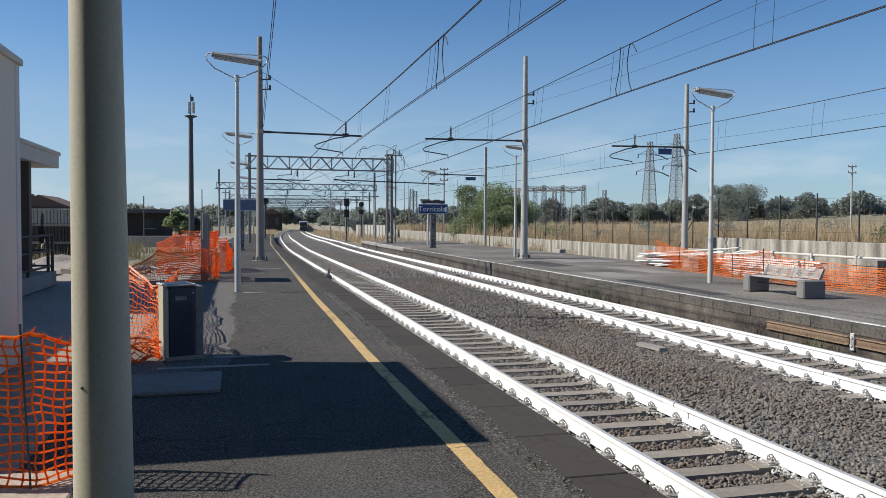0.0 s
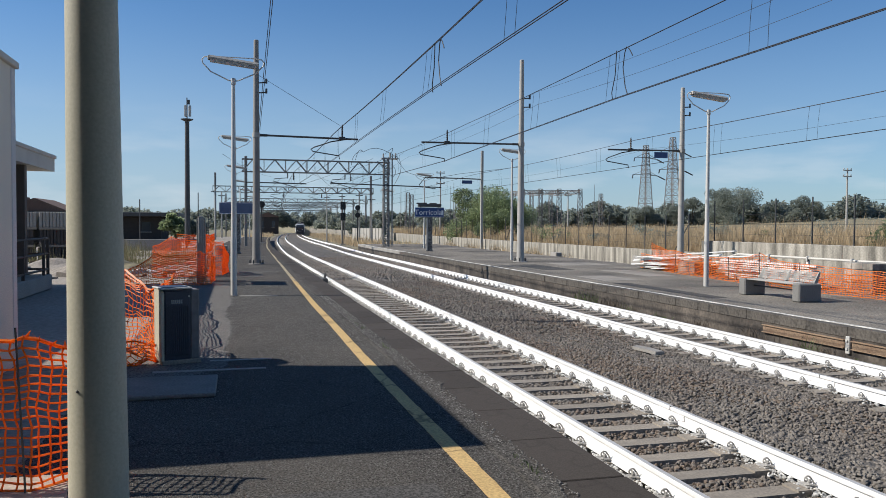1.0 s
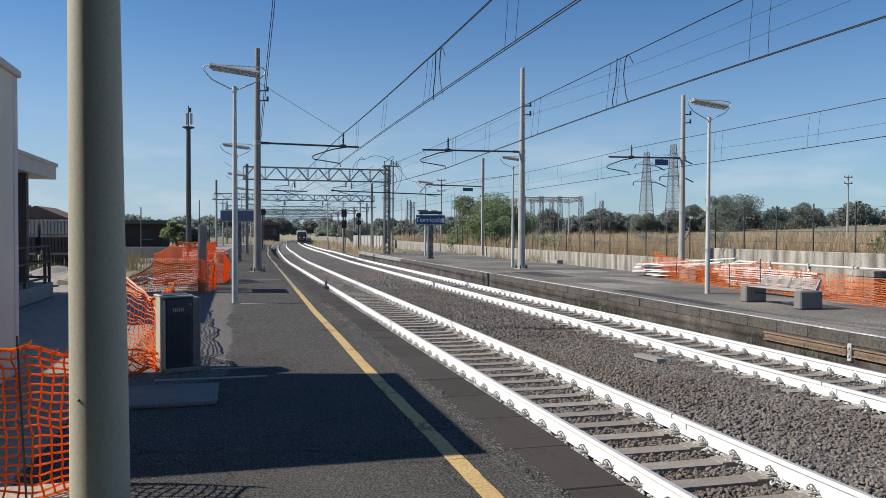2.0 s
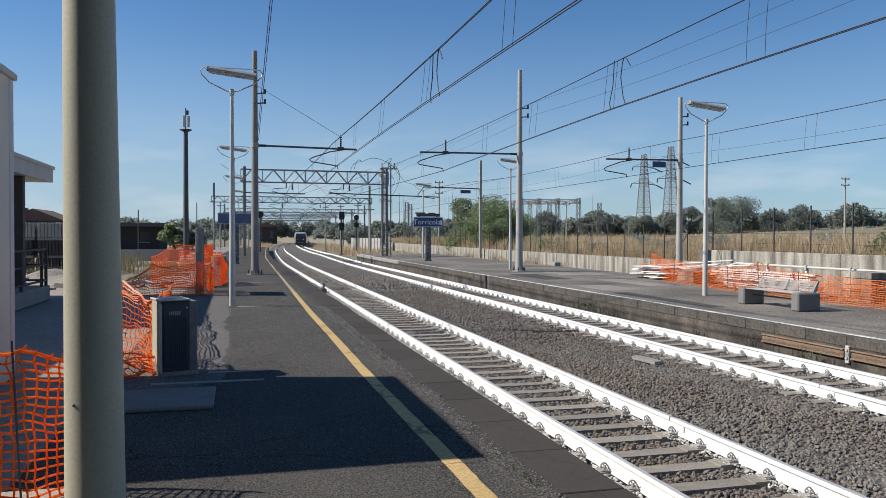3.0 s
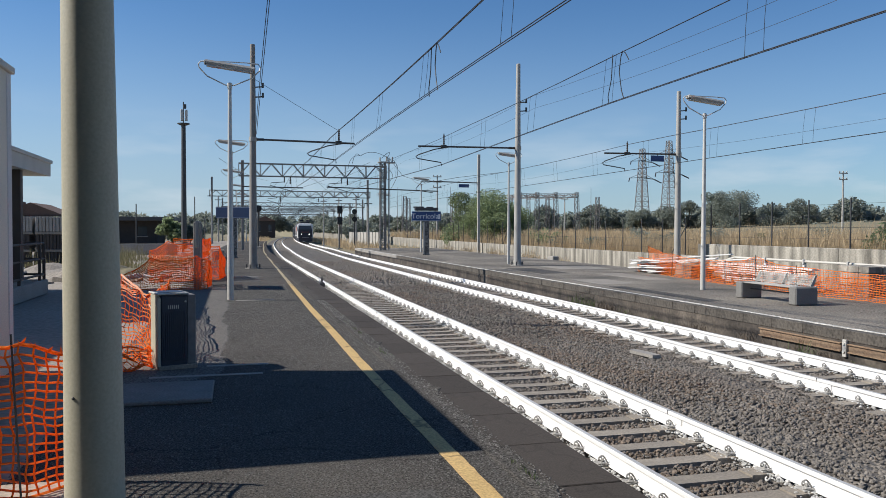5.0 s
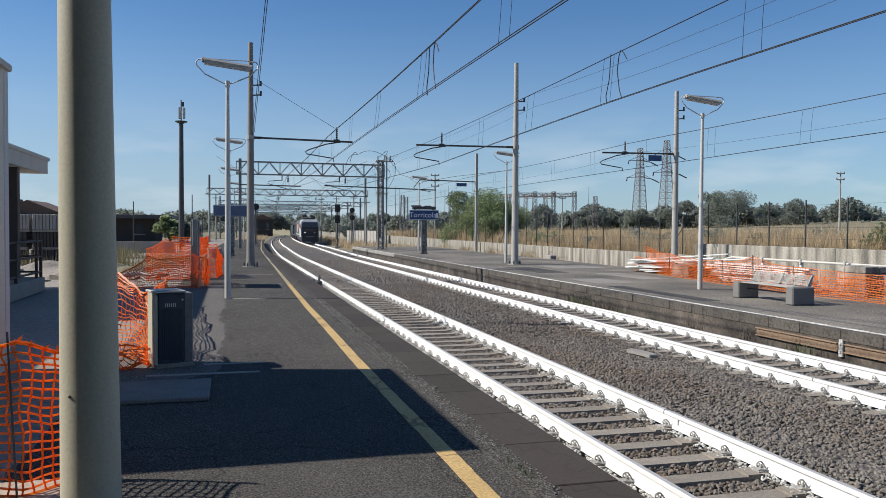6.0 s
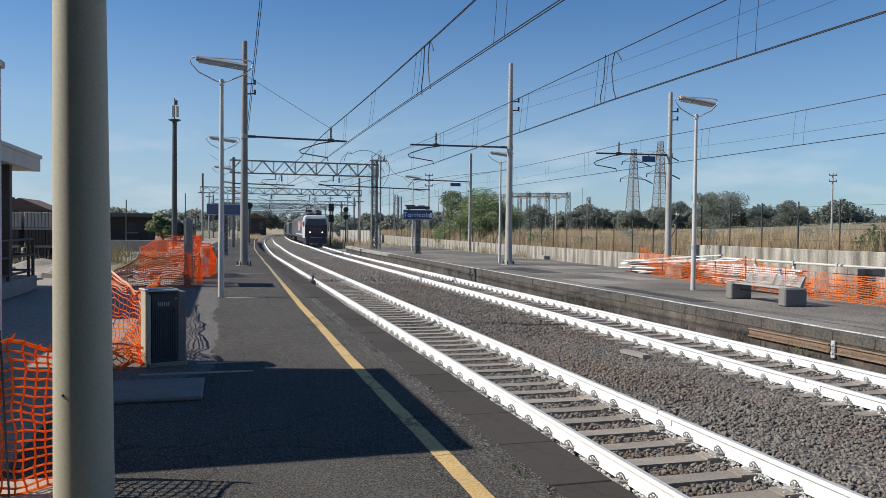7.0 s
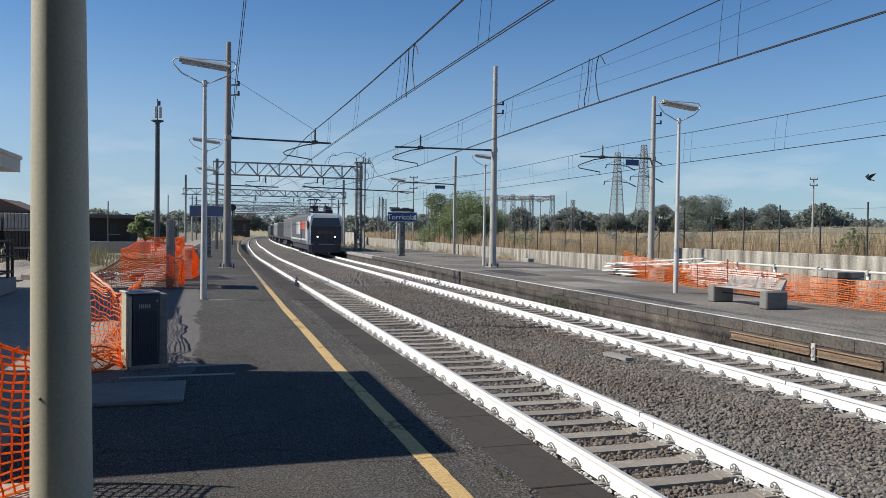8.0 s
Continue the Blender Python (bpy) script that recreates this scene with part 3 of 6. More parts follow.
def wires(ax, y0, y1, span, mz, cz, name="overhead_wire", loops=(), zig=0.0):
    """Messenger and twin contact wires with droppers, hung from mast to mast."""
    w = thing(name, label="dark copper overhead line with droppers", category="overhead wire", kind="structure")

    def mess(y):
        u = ((y - 37.0) / span) % 1.0
        return mz + 0.06 - 0.14 * (1 - (2 * u - 1) ** 2)

    def side(y):
        return 0.12 * math.sin((y - 37) / span * math.pi)

    def pull(y):
        return zig * max(0.0, 1 - abs(y - 38.3) / 22)

    def line(dx, zf, r, n, k):
        ys = np.arange(y0 + 0.3, y1, 4.0)
        part(n, Shape().sweep([(ax + dx + bend(y) + pull(y) + k * side(y), y, zf(y)) for y in ys], r, 5), M["wire"], w)
    line(0.025, mess, 0.011, "messenger_wire", 0)
    line(-0.025, lambda y: mess(y) - 0.02, 0.010, "messenger_wire", 0)
    line(0.03, lambda y: cz, 0.010, "contact_wire", 1)
    line(-0.03, lambda y: cz, 0.010, "contact_wire", 1)
    for y in np.arange(0.4, min(y1, 130), 6.0):
        c, e = ax + bend(y) + pull(y), side(y)
        for d in (0.0, 0.55):
            part("dropper", Shape().sweep([(c, y + d, mess(y)), (c + e / 2 + 0.02, y + d + 0.05, (mess(y) + cz) / 2), (c + e, y + d, cz)], 0.005, 4), M["wire"], w)
    for y in loops:
        c, a, b = ax, mess(y), cz
        part("jumper", Shape().sweep([(c, y - 0.3, a - 0.3), (c, y - 0.12, a - 0.1), (c, y + 0.02, a - 0.02), (c, y + 0.12, a - 0.15), (c, y + 0.2, a - 0.5), (c, y + 0.08, b + 0.25), (c, y - 0.05, b + 0.02)], 0.013, 5), M["wire"], w)
        part("jumper", Shape().sweep([(c, y + 0.55, a), (c, y + 0.62, (a + b) / 2), (c, y + 0.8, b + 0.2), (c, y + 0.75, b)], 0.013, 5), M["wire"], w)
    return w


wires(AX1, -18, 420, 31.5, 6.21, 5.01, loops=(17.6,))
wires(AX2, -18, 420, 31.5, 6.4, 5.09, loops=(17.9,), zig=0.75)
wires(AX3, -18, 130, 31.5, 6.42, 5.05)
fd = thing("feeder_wire", label="thin bare feeder wires between the masts", category="overhead wire", kind="structure")
for x, z0 in ((20.7, 5.85), (14.5, 8.5), (14.6, 7.9)):
    for a, b in ((-26, 5.2), (5.2, 36.9), (36.9, 68), (68, 104), (104, 180)):
        pts = [(x + bend(a + (b - a) * k / 8), a + (b - a) * k / 8, z0 - 0.35 * (1 - (k / 4 - 1) ** 2)) for k in range(9)]
        part("wire", Shape().sweep(pts, 0.0065, 4), M["wire"], fd)
for dx, dz in ((0.0, 0.0), (0.07, 0.12)):
    part("wire", Shape().sweep([(0.95 + dx + 0.0012 * (36.7 - y), y, 6.0 + dz + 0.163 * (36.7 - y) + 0.0008 * (36.7 - y) * (y - 5)) for y in (36.7, 30, 22.8, 14, 5, -4)], 0.015, 4), M["wire"], fd)
part("stay_wire", Shape().tube((0.95, 36.74, 8.6), (4.72, 36.74, 6.42), 0.011, n=4), M["wire"], fd)


rng = random.Random(77)
for k in range(16):
    x0, x1 = rng.uniform(-3, 15), rng.uniform(-3, 17)
    y0 = rng.choice((68, 68, 104, 104, 150))
    y1 = y0 + rng.choice((36, 46, 30))
    z0, z1 = rng.uniform(5.9, 8.0), rng.uniform(5.9, 8.2)
    part("wire", Shape().sweep([(x0 + (x1 - x0) * q / 6 + bend(y0 + (y1 - y0) * q / 6), y0 + (y1 - y0) * q / 6, z0 + (z1 - z0) * q / 6 - 0.3 * (1 - (q / 3 - 1) ** 2)) for q in range(7)], 0.014, 4), M["wire"], fd)
part("slack_cable", Shape().sweep([(13.3, 67.8, 7.9), (14.2, 66.5, 6.4), (15.6, 64, 5.7), (17.5, 61, 6.0), (20.6, 56, 6.25)], 0.016, 5), M["wire"], fd)


def lattice(s, p, q, w, h, n, r=0.03):
    """A box truss from p to q (level), w deep and h high: chords, posts and zigzag webs."""
    p, q = Vector(p), Vector(q)
    d = (q - p) / n
    side = Vector((-d.y, d.x, 0)).normalized() * w / 2
    for sgn in (-1, 1):
        for z in (0, h):
            s.tube(p + side * sgn + Vector((0, 0, z)), q + side * sgn + Vector((0, 0, z)), r * 1.4, n=4)
        for i in range(n):
            a, b = p + d * i + side * sgn, p + d * (i + 1) + side * sgn
            up = Vector((0, 0, h))
            s.tube(a + (up if i % 2 else up * 0), b + (up * 0 if i % 2 else up), r, n=4, caps=False)
    for i in range(0, n + 1, 2):
        for sgn in (-1, 1):
            s.tube(p + d * i + side * sgn, p + d * i + side * sgn + Vector((0, 0, h)), r * 0.8, n=4, caps=False)
    for i in range(n + 1):
        for z in (0, h):
            s.tube(p + d * i - side + Vector((0, 0, z)), p + d * i + side + Vector((0, 0, z)), r * 0.8, n=4, caps=False)
    return s


def tower(s, x, y, z0, z1, w0, w1, n, r=0.035):
    """An upright lattice post."""
    for i in range(n):
        a, b = i / n, (i + 1) / n
        wa, wb, za, zb = w0 + (w1 - w0) * a, w0 + (w1 - w0) * b, z0 + (z1 - z0) * a, z0 + (z1 - z0) * b
        ca = [(x + sx * wa / 2, y + sy * wa / 2, za) for sx, sy in ((-1, -1), (1, -1), (1, 1), (-1, 1))]
        cb = [(x + sx * wb / 2, y + sy * wb / 2, zb) for sx, sy in ((-1, -1), (1, -1), (1, 1), (-1, 1))]
        for k in range(4):
            s.tube(ca[k], cb[k], r * 1.3, n=4, caps=False)
            s.tube(ca[k], cb[(k + 1) % 4], r * 0.75, n=4, caps=False)
            s.tube(cb[k], cb[(k + 1) % 4], r * 0.75, n=4, caps=False)
    return s


def portal(y, x0, x1, zb, h, top0, lat_right, nx, wires_at=(), label="grey steel lattice gantry across the tracks"):
    """A gantry: two posts, a lattice beam, and hangers for the wires."""
    c = bend(y)
    g = thing("gantry", c, y, 0, 0, label, "gantry", "gantries over the tracks")
    part("beam", lattice(Shape(), (x0 - 0.3, 0, zb), (x1 + 0.3, 0, zb), 0.5, h, nx, 0.035 + y * 0.0001), M["mast_dark"], g)
    part("post", Shape().box(x0 - 0.12, -0.12, -0.6 + fall(y), x0 + 0.12, 0.12, top0, 0.02), M["mast_dark"], g)
    if lat_right:
        part("lattice_post", tower(Shape(), x1, 0, -0.1, zb + h + 0.4, 0.46, 0.4, 17, 0.06), M["mast_dark"], g)
    else:
        part("post", Shape().box(x1 - 0.13, -0.13, -0.6 + fall(y), x1 + 0.13, 0.13, top0, 0.02), M["mast_dark"], g)
    for wx in wires_at:
        part("hanger", Shape().tube((wx - 0.5, 0.0, zb), (wx - 0.5, 0, CONT + 0.75), 0.045, n=6).sweep([(wx - 0.5, 0, CONT + 0.8), (wx - 1.6, 0, CONT + 0.7), (wx - 1.7, 0, CONT + 0.5), (wx, 0, CONT + 0.05)], 0.03, 5), M["darksteel"], g)
        part("insulator", Shape().lathe([(0.04, 0), (0.08, 0.1), (0.04, 0.2), (0.08, 0.3), (0.04, 0.4), (0.03, 0.62)], 8, (wx, 0, zb - 0.62)), M["insul"], g)
    return g


g1 = portal(68.0, 0.6, 12.55, 6.25, 1.05, 7.55, True, 14, (AX1, AX2))
part("cross_tube", Shape().tube((0.6, -0.3, 5.35), (5.6, -0.3, 5.3), 0.05, n=6).tube((7.6, -0.3, 5.4), (17.5, -0.3, 5.2), 0.05, n=6), M["darksteel"], g1)
part("head_gear", Shape().box(12.1, -0.25, 7.6, 13.6, 0.25, 7.7, 0.01).tube((12.3, 0, 7.7), (12.3, 0, 8.1), 0.06).tube((12.9, 0, 7.7), (12.9, 0, 8.2), 0.08).tube((13.4, 0, 7.7), (13.4, 0, 8.15), 0.07).tube((13.1, 0, -0.1), (13.1, 0, 8.1), 0.06), M["mast"], g1)
for k, (xa, za, xm, zm, xb, zb2) in enumerate(((12.4, 8.0, 13.5, 9.1, 12.9, 8.0), (12.9, 8.1, 11.6, 8.9, 10.6, 8.2), (10.6, 8.2, 9.6, 8.3, 9.5, 7.0), (13.4, 8.0, 14.6, 7.2, 13.2, 5.2), (10.6, 8.2, 10.2, 8.8, 9.9, 7.5), (13.1, 7.2, 13.9, 6.6, 13.2, 6.0))):
    part("slack_cable", Shape().sweep([((1 - u) ** 2 * xa + 2 * u * (1 - u) * xm + u * u * xb, -0.2 + 0.15 * k, (1 - u) ** 2 * za + 2 * u * (1 - u) * zm + u * u * zb2) for u in [q / 8 for q in range(9)]], 0.02, 5), M["wire"], g1)
portal(104.0, -4.0, 16.0, 5.95, 0.75, 8.4, False, 26, (AX1, AX2))
for y, z in ((150, 5.9), (178, 6.1), (205, 6.3), (240, 6.6), (285, 6.8), (330, 7.0)):
    portal(y, -5.5, 20.5, z, 0.75, z + 1.6, False, 24, (AX1, AX2))

# ---------- lamps along the platforms ----------


def lamp_post():
    t = thing("platform_lamp", 0, 0, 0, 0, "slim grey platform lamp with a long caged fixture", "street lamp", "platform lamps")
    part("pole", Shape().lathe([(0.078, 0), (0.078, 1.4), (0.07, 1.45), (0.045, 5.35), (0.062, 5.36), (0.062, 5.5), (0.03, 5.52)], 12), M["galv"], t, smooth=True)
    fork = Shape()
    for s in (-1, 1):
        fork.sweep([(0, 0, 5.44), (s * 0.12, 0, 5.46), (s * 0.55, 0, 5.66), (s * 0.74, 0, 5.86), (s * 0.76, 0, 5.95), (s * 0.70, 0, 6.02), (s * 0.45, 0, 6.04)], 0.016, 6)
    part("fork", fork.sweep([(-0.5, 0, 6.04), (0.5, 0, 6.04)], 0.014, 5), M["galv"], t, smooth=True)
    hd = Shape().prism([(-0.11, 0.0), (0.11, 0.0), (0.13, 0.05), (0.06, 0.11), (-0.06, 0.11), (-0.13, 0.05)], 0, -0.6, 0.6)
    for s in (-1, 1):
        hd.box(s * 0.6 - 0.03, -0.1, 0.0, s * 0.6 + 0.03, 0.1, 0.09, 0.01)
    o = part("fixture", hd, M["mast"], t)
    o.matrix_basis = pose(0, 0, 5.89, 0, 6.5, 0)
    part("diffuser", Shape().prism([(-0.1, 0.0), (0.1, 0.0), (0.08, -0.05), (-0.08, -0.05)], 0, -0.56, 0.56), M["tube"], o, "milky lamp diffuser")
    return t


lamp = lamp_post()
lamp.matrix_basis = pose(-0.08, 20.67, 0)
for x, y, z in ((-0.08, 38.9, 0), (-0.08, 58.0, 0), (-0.08, 77.0, 0), (-0.08, 96.0, 0), (-0.08, 115.0, 0), (14.23, 21.62, RP), (14.5, 40.4, RP), (14.6, 61.5, RP), (14.6, 80, RP - 0.5)):
    copy_thing(lamp, pose(x + bend(y), y, z + fall(y)))

# the post close to the camera
p = thing("steel_post", -0.822, 5.15, 0, label="thick beige painted steel post on the platform", category="pole")
p.matrix_basis = pose(-0.822, 5.15, 0, 0, -0.42, 0)
part("pole", Shape().lathe([(0.174, 0), (0.171, 0.4), (0.146, 3.4), (0.105, 8.5), (0.09, 8.55)], 48), M["polepaint"], p, smooth=True)
part("screw", Shape().lathe([(0.009, 0), (0.009, 0.01), (0.004, 0.013)], 10), M["darksteel"], p, "small dark screw").matrix_basis = pose(-0.085, -0.138, 0.82, 90, 0, -31)

# ---------- station building ----------
b = thing("station_building", label="cream plastered station building with a flat roof", category="building")
BX, BY0, BY1, BH = -2.74, 7.37, 11.1, 3.87
part("wall", Shape().box(-7.5, BY0, 0, BX, BY1 - 0.18, BH - 0.09), M["plaster"], b)
part("corner_trim", Shape().box(BX - 0.6, BY1 - 0.18, 0, BX + 0.012, BY1, BH - 0.09, 0.01), M["lilac"], b, "pale plastered corner strip")
part("coping", Shape().box(-7.55, BY0 - 0.04, BH - 0.09, BX + 0.05, BY1 + 0.04, BH, 0.012), M["fascia"], b)
part("rear_wall", Shape().box(-11.5, BY1, 0, -6.6, 26.0, 3.4), M["plaster"], b)
part("canopy", Shape().box(-11.6, 17.5, 3.4, -5.4, 26.3, 3.82).box(-11.65, 17.45, 3.78, -5.35, 26.35, 3.89, 0.015), M["fascia"], b, "thick cream canopy slab")
part("column", Shape().box(-5.78, 23.4, 0, -5.55, 23.65, 3.4, 0.01), M["brown"], b, "dark brown column")
part("column", Shape().box(-5.78, 18.4, 0, -5.55, 18.65, 3.4, 0.01), M["brown"], b, "dark brown column")
part("landing", Shape().box(-6.6, 13.0, 0.0, -5.0, 23.9, 0.4, 0.02), M["concrete"], b, "raised concrete landing")
rail = thing("handrail", label="dark steel handrail on the landing of the building", category="railing")
for z in (0.55, 0.98, 1.4):
    part("rail_bar", Shape().tube((-5.08, 13.2, z), (-5.08, 23.8, z), 0.03, n=6).tube((-5.08, 23.8, z), (-6.5, 23.8, z), 0.03, n=6), M["brown"], rail)
for x, y in ((-5.08, 13.2), (-5.08, 15.8), (-5.08, 18.5), (-5.08, 21.2), (-5.08, 23.3), (-5.08, 23.8), (-6.5, 23.8)):
    part("rail_post", Shape().box(x - 0.035, y - 0.035, 0.3, x + 0.035, y + 0.035, 1.42), M["brown"], rail)

# unseen plain walls, added to close the place and cut sky fill
solid("wall_west", Shape().box(-3.5, -3.9, -0.05, -3.1, 4.9, 6.0, 0.02), M["blocker_dull"], "unseen plain dull wall added beside the platform to cut sky fill", "wall", "structure")
solid("wall_south", Shape().box(-11.5, -4.3, -0.05, 1.2, -3.9, 6.0, 0.02), M["blocker_dull"], "unseen plain dull wall added behind the platform to cut sky fill", "wall", "structure")

# unseen canopy added over the camera to darken the post's shaded side
cp = thing("platform_canopy", label="unseen flat canopy added over the platform to block sky light", category="canopy", kind="structure")
part("roof_slab", Shape().box(-3.1, -3.9, 4.0, 2.2, 4.0, 4.22, 0.02), M["blocker_dull"], cp)
for x, y in ((1.9, -3.4), (1.9, -0.6)):
    part("canopy_post", Shape().tube((x, y, 0), (x, y, 4.0), 0.06, n=12), M["mast"], cp)

# ---------- retaining wall and field ----------
w = thing("retaining_wall", label="stained pale concrete retaining wall along the field", category="wall", kind="structure")
for y0, y1, top in ((-20, 38.5, 1.05), (38.5, 330, 0.38)):
    y = y0
    while y < y1 - 0.1:
        e = min(y + 6.0, y1)
        c, c2 = bend(min(y, 160)), bend(min(e, 160))
        o = part("wall_panel", Shape().box(0, 0.008, -0.8 + (fall(e) - 0.4 if e > 90 else 0.0), 0.35, math.hypot(e - y, c2 - c) - 0.008, top, 0.02), M["oldwall"], w)
        o.matrix_basis = pose(25 + c, y, 0, 0, 0, -math.degrees(math.atan2(c2 - c, e - y)))
        y = e
s = Shape()
fx = [25.3, 30, 40, 60, 90, 140, 220, 400, 900]
fy = [-40, 0, 20, 38, 38.8, 60, 80, 110, 150, 220, 320, 500, 900]
for y in fy:
    for x in fx:
        s.v.append((x + bend(min(y, 160)) * (x < 50), y, -1.0 + fall(y) if x < 26 and y >= 320 else 0.25 + (0.5 if y < 38.5 else -0.15) + min(x - 25, 120) * 0.012 + max(0.0, min(x, 170) - 60) * 0.03 * (y < 300) + noise.noise((x * 0.03, y * 0.03, 0)) * 0.3))
n = len(fx)
s.f = [(j * n + i, j * n + i + 1, (j + 1) * n + i + 1, (j + 1) * n + i) for j in range(len(fy) - 1) for i in range(n - 1)]
solid("field", s, M["earth"], "field of dry yellow grass", "field", "structure", smooth=True)

# ---------- cabinet, bench, sign ----------
c = thing("equipment_cabinet", -0.92, 10.55, 0, 19, "dark blue metal equipment cabinet with beige side panels on the platform", "cabinet")
part("plinth", Shape().box(-0.01, -0.01, 0, 0.49, 0.41, 0.06, 0.01), M["sleeper"], c)
part("side_panel", Shape().prism([(-0.02, 0.06), (-0.02, 0.93), (0.1, 0.985), (0.34, 0.985), (0.34, 0.06)], 0, -0.02, 0.015), M["polepaint"], c, "beige side panel")
part("body", Shape().box(0.015, 0.02, 0.06, 0.36, 0.4, 0.965), M["navy"], c)
part("side_box", Shape().box(0.36, 0.01, 0.06, 0.47, 0.4, 0.965, 0.01), M["pylon"], c, "grey side box")
d = part("door", Shape().box(0.03, -0.005, 0.12, 0.345, 0.022, 0.95, 0.005), M["navy"], c, "dark blue ribbed door")
for k in range(11):
    part("rib", Shape().box(0.05 + k * 0.0265, -0.014, 0.15, 0.062 + k * 0.0265, -0.005, 0.76), M["navy"], d)
for k in range(6):
    part("vent_slot", Shape().box(0.11 + k * 0.025, -0.012, 0.79, 0.12 + k * 0.025, -0.005, 0.84), M["galv"], d, "pale vent slot")
part("lock", Shape().tube((0.33, -0.02, 0.88), (0.33, -0.004, 0.88), 0.012, n=10), M["galv"], d, "small metal lock")
part("top_frame", Shape().box(-0.03, -0.03, 0.975, 0.37, 0.42, 0.998, 0.006), M["galv"], c, "pale metal lid rim")
part("top_panel", Shape().box(0.01, 0.01, 0.99, 0.33, 0.38, 1.004, 0.003), M["navy"], c)
bn = thing("bench", 13.45, 16.45, RP, 0, "concrete bench with grey metal slats on the island platform", "bench")
for y in (0.0, 2.15):
    part("support", Shape().box(0.0, y, 0, 0.66, y + 0.28, 0.46, 0.03), M["bench_block"], bn, "grey concrete block")
for k in range(5):
    part("slat", Shape().box(0.06 + k * 0.09, 0.3, 0.43, 0.12 + k * 0.09, 2.15, 0.46, 0.006), M["mast"], bn)
for k in range(10):
    part("back_slat", Shape().box(0.53 + k * 0.0155, 0.15, 0.475 + k * 0.026, 0.55 + k * 0.0155, 2.3, 0.493 + k * 0.026, 0.004), M["mast"], bn)
for y in (0.13, 1.2, 2.27):
    part("back_bracket", Shape().prism([(0.5, 0.4), (0.62, 0.4), (0.73, 0.74), (0.68, 0.74)], 1, y, y + 0.03), M["mast"], bn)
part("crossbar", Shape().tube((0.3, 0.3, 0.27), (0.3, 2.15, 0.27), 0.02, n=6), M["darksteel"], bn)


def station_sign(x, y, z, rz, words, label):
    t = thing("station_sign", x, y, z, rz, label, "sign", "station name signs")
    # the blank board gets the blue with the painted reflection
    part("board", Shape().box(-1.05, -0.09, 2.45, 1.05, 0.09, 3.16, 0.02), M["blue" if words else "blue_sheen"], t, "blue enamel board")
    part("border", Shape().box(-1.02, -0.094, 2.47, 1.02, -0.0905, 2.49).box(-1.02, -0.094, 3.12, 1.02, -0.0905, 3.14), M["white"], t, "thin white border")
    if words:
        part("light_box", Shape().box(-0.85, -0.2, 3.2, 0.85, 0.2, 3.42, 0.04).box(-0.95, -0.12, 3.4, -0.2, 0.12, 3.5, 0.03).box(0.0, -0.16, 3.4, 0.5, 0.16, 3.48, 0.03).box(-0.7, -0.05, 3.15, -0.6, 0.05, 3.2).box(0.6, -0.05, 3.15, 0.7, 0.05, 3.2), M["darksteel"], t, "dark lamp box on top of the board")
    part("pillar", Shape().box(-0.2, -0.15, 0, 0.2, 0.15, 2.46, 0.02).box(-0.26, -0.2, 0, 0.26, 0.2, 0.08, 0.02), M["pillar"], t, "flaking dark pillar")
    part("edge_trim", Shape().box(-0.225, -0.165, 0.08, -0.15, -0.151, 2.4), M["galv"], t, "pale steel edge")
    if words:
        cu = bpy.data.curves.new("words", "FONT")
        cu.body, cu.size, cu.align_x, cu.align_y, cu.extrude = words, 0.52, "CENTER", "CENTER", 0.004
        tmp = new("words", cu)
        dg = bpy.context.evaluated_depsgraph_get()
        me = bpy.data.meshes.new_from_object(tmp.evaluated_get(dg))
        bpy.data.objects.remove(tmp)
        me.materials.clear()
        me.materials.append(M["white"])
        o = new("lettering", me)
        o.parent = t
        o.matrix_basis = pose(-0.1, -0.098, 2.79, 90, 0, 0)
        tagged(o, "white station name lettering")
        part("emblem", Shape().box(0.86, -0.097, 2.6, 1.0, -0.091, 2.95), M["white"], t, "white emblem")
    return t


station_sign(13.45, 55.0, RP, -6, "Torricola", "blue station name sign with white letters on a flaking pillar")
station_sign(0.0, 50.0, 0.0, 0, "", "blank blue station sign on the platform")

# ---------- the goods train ----------


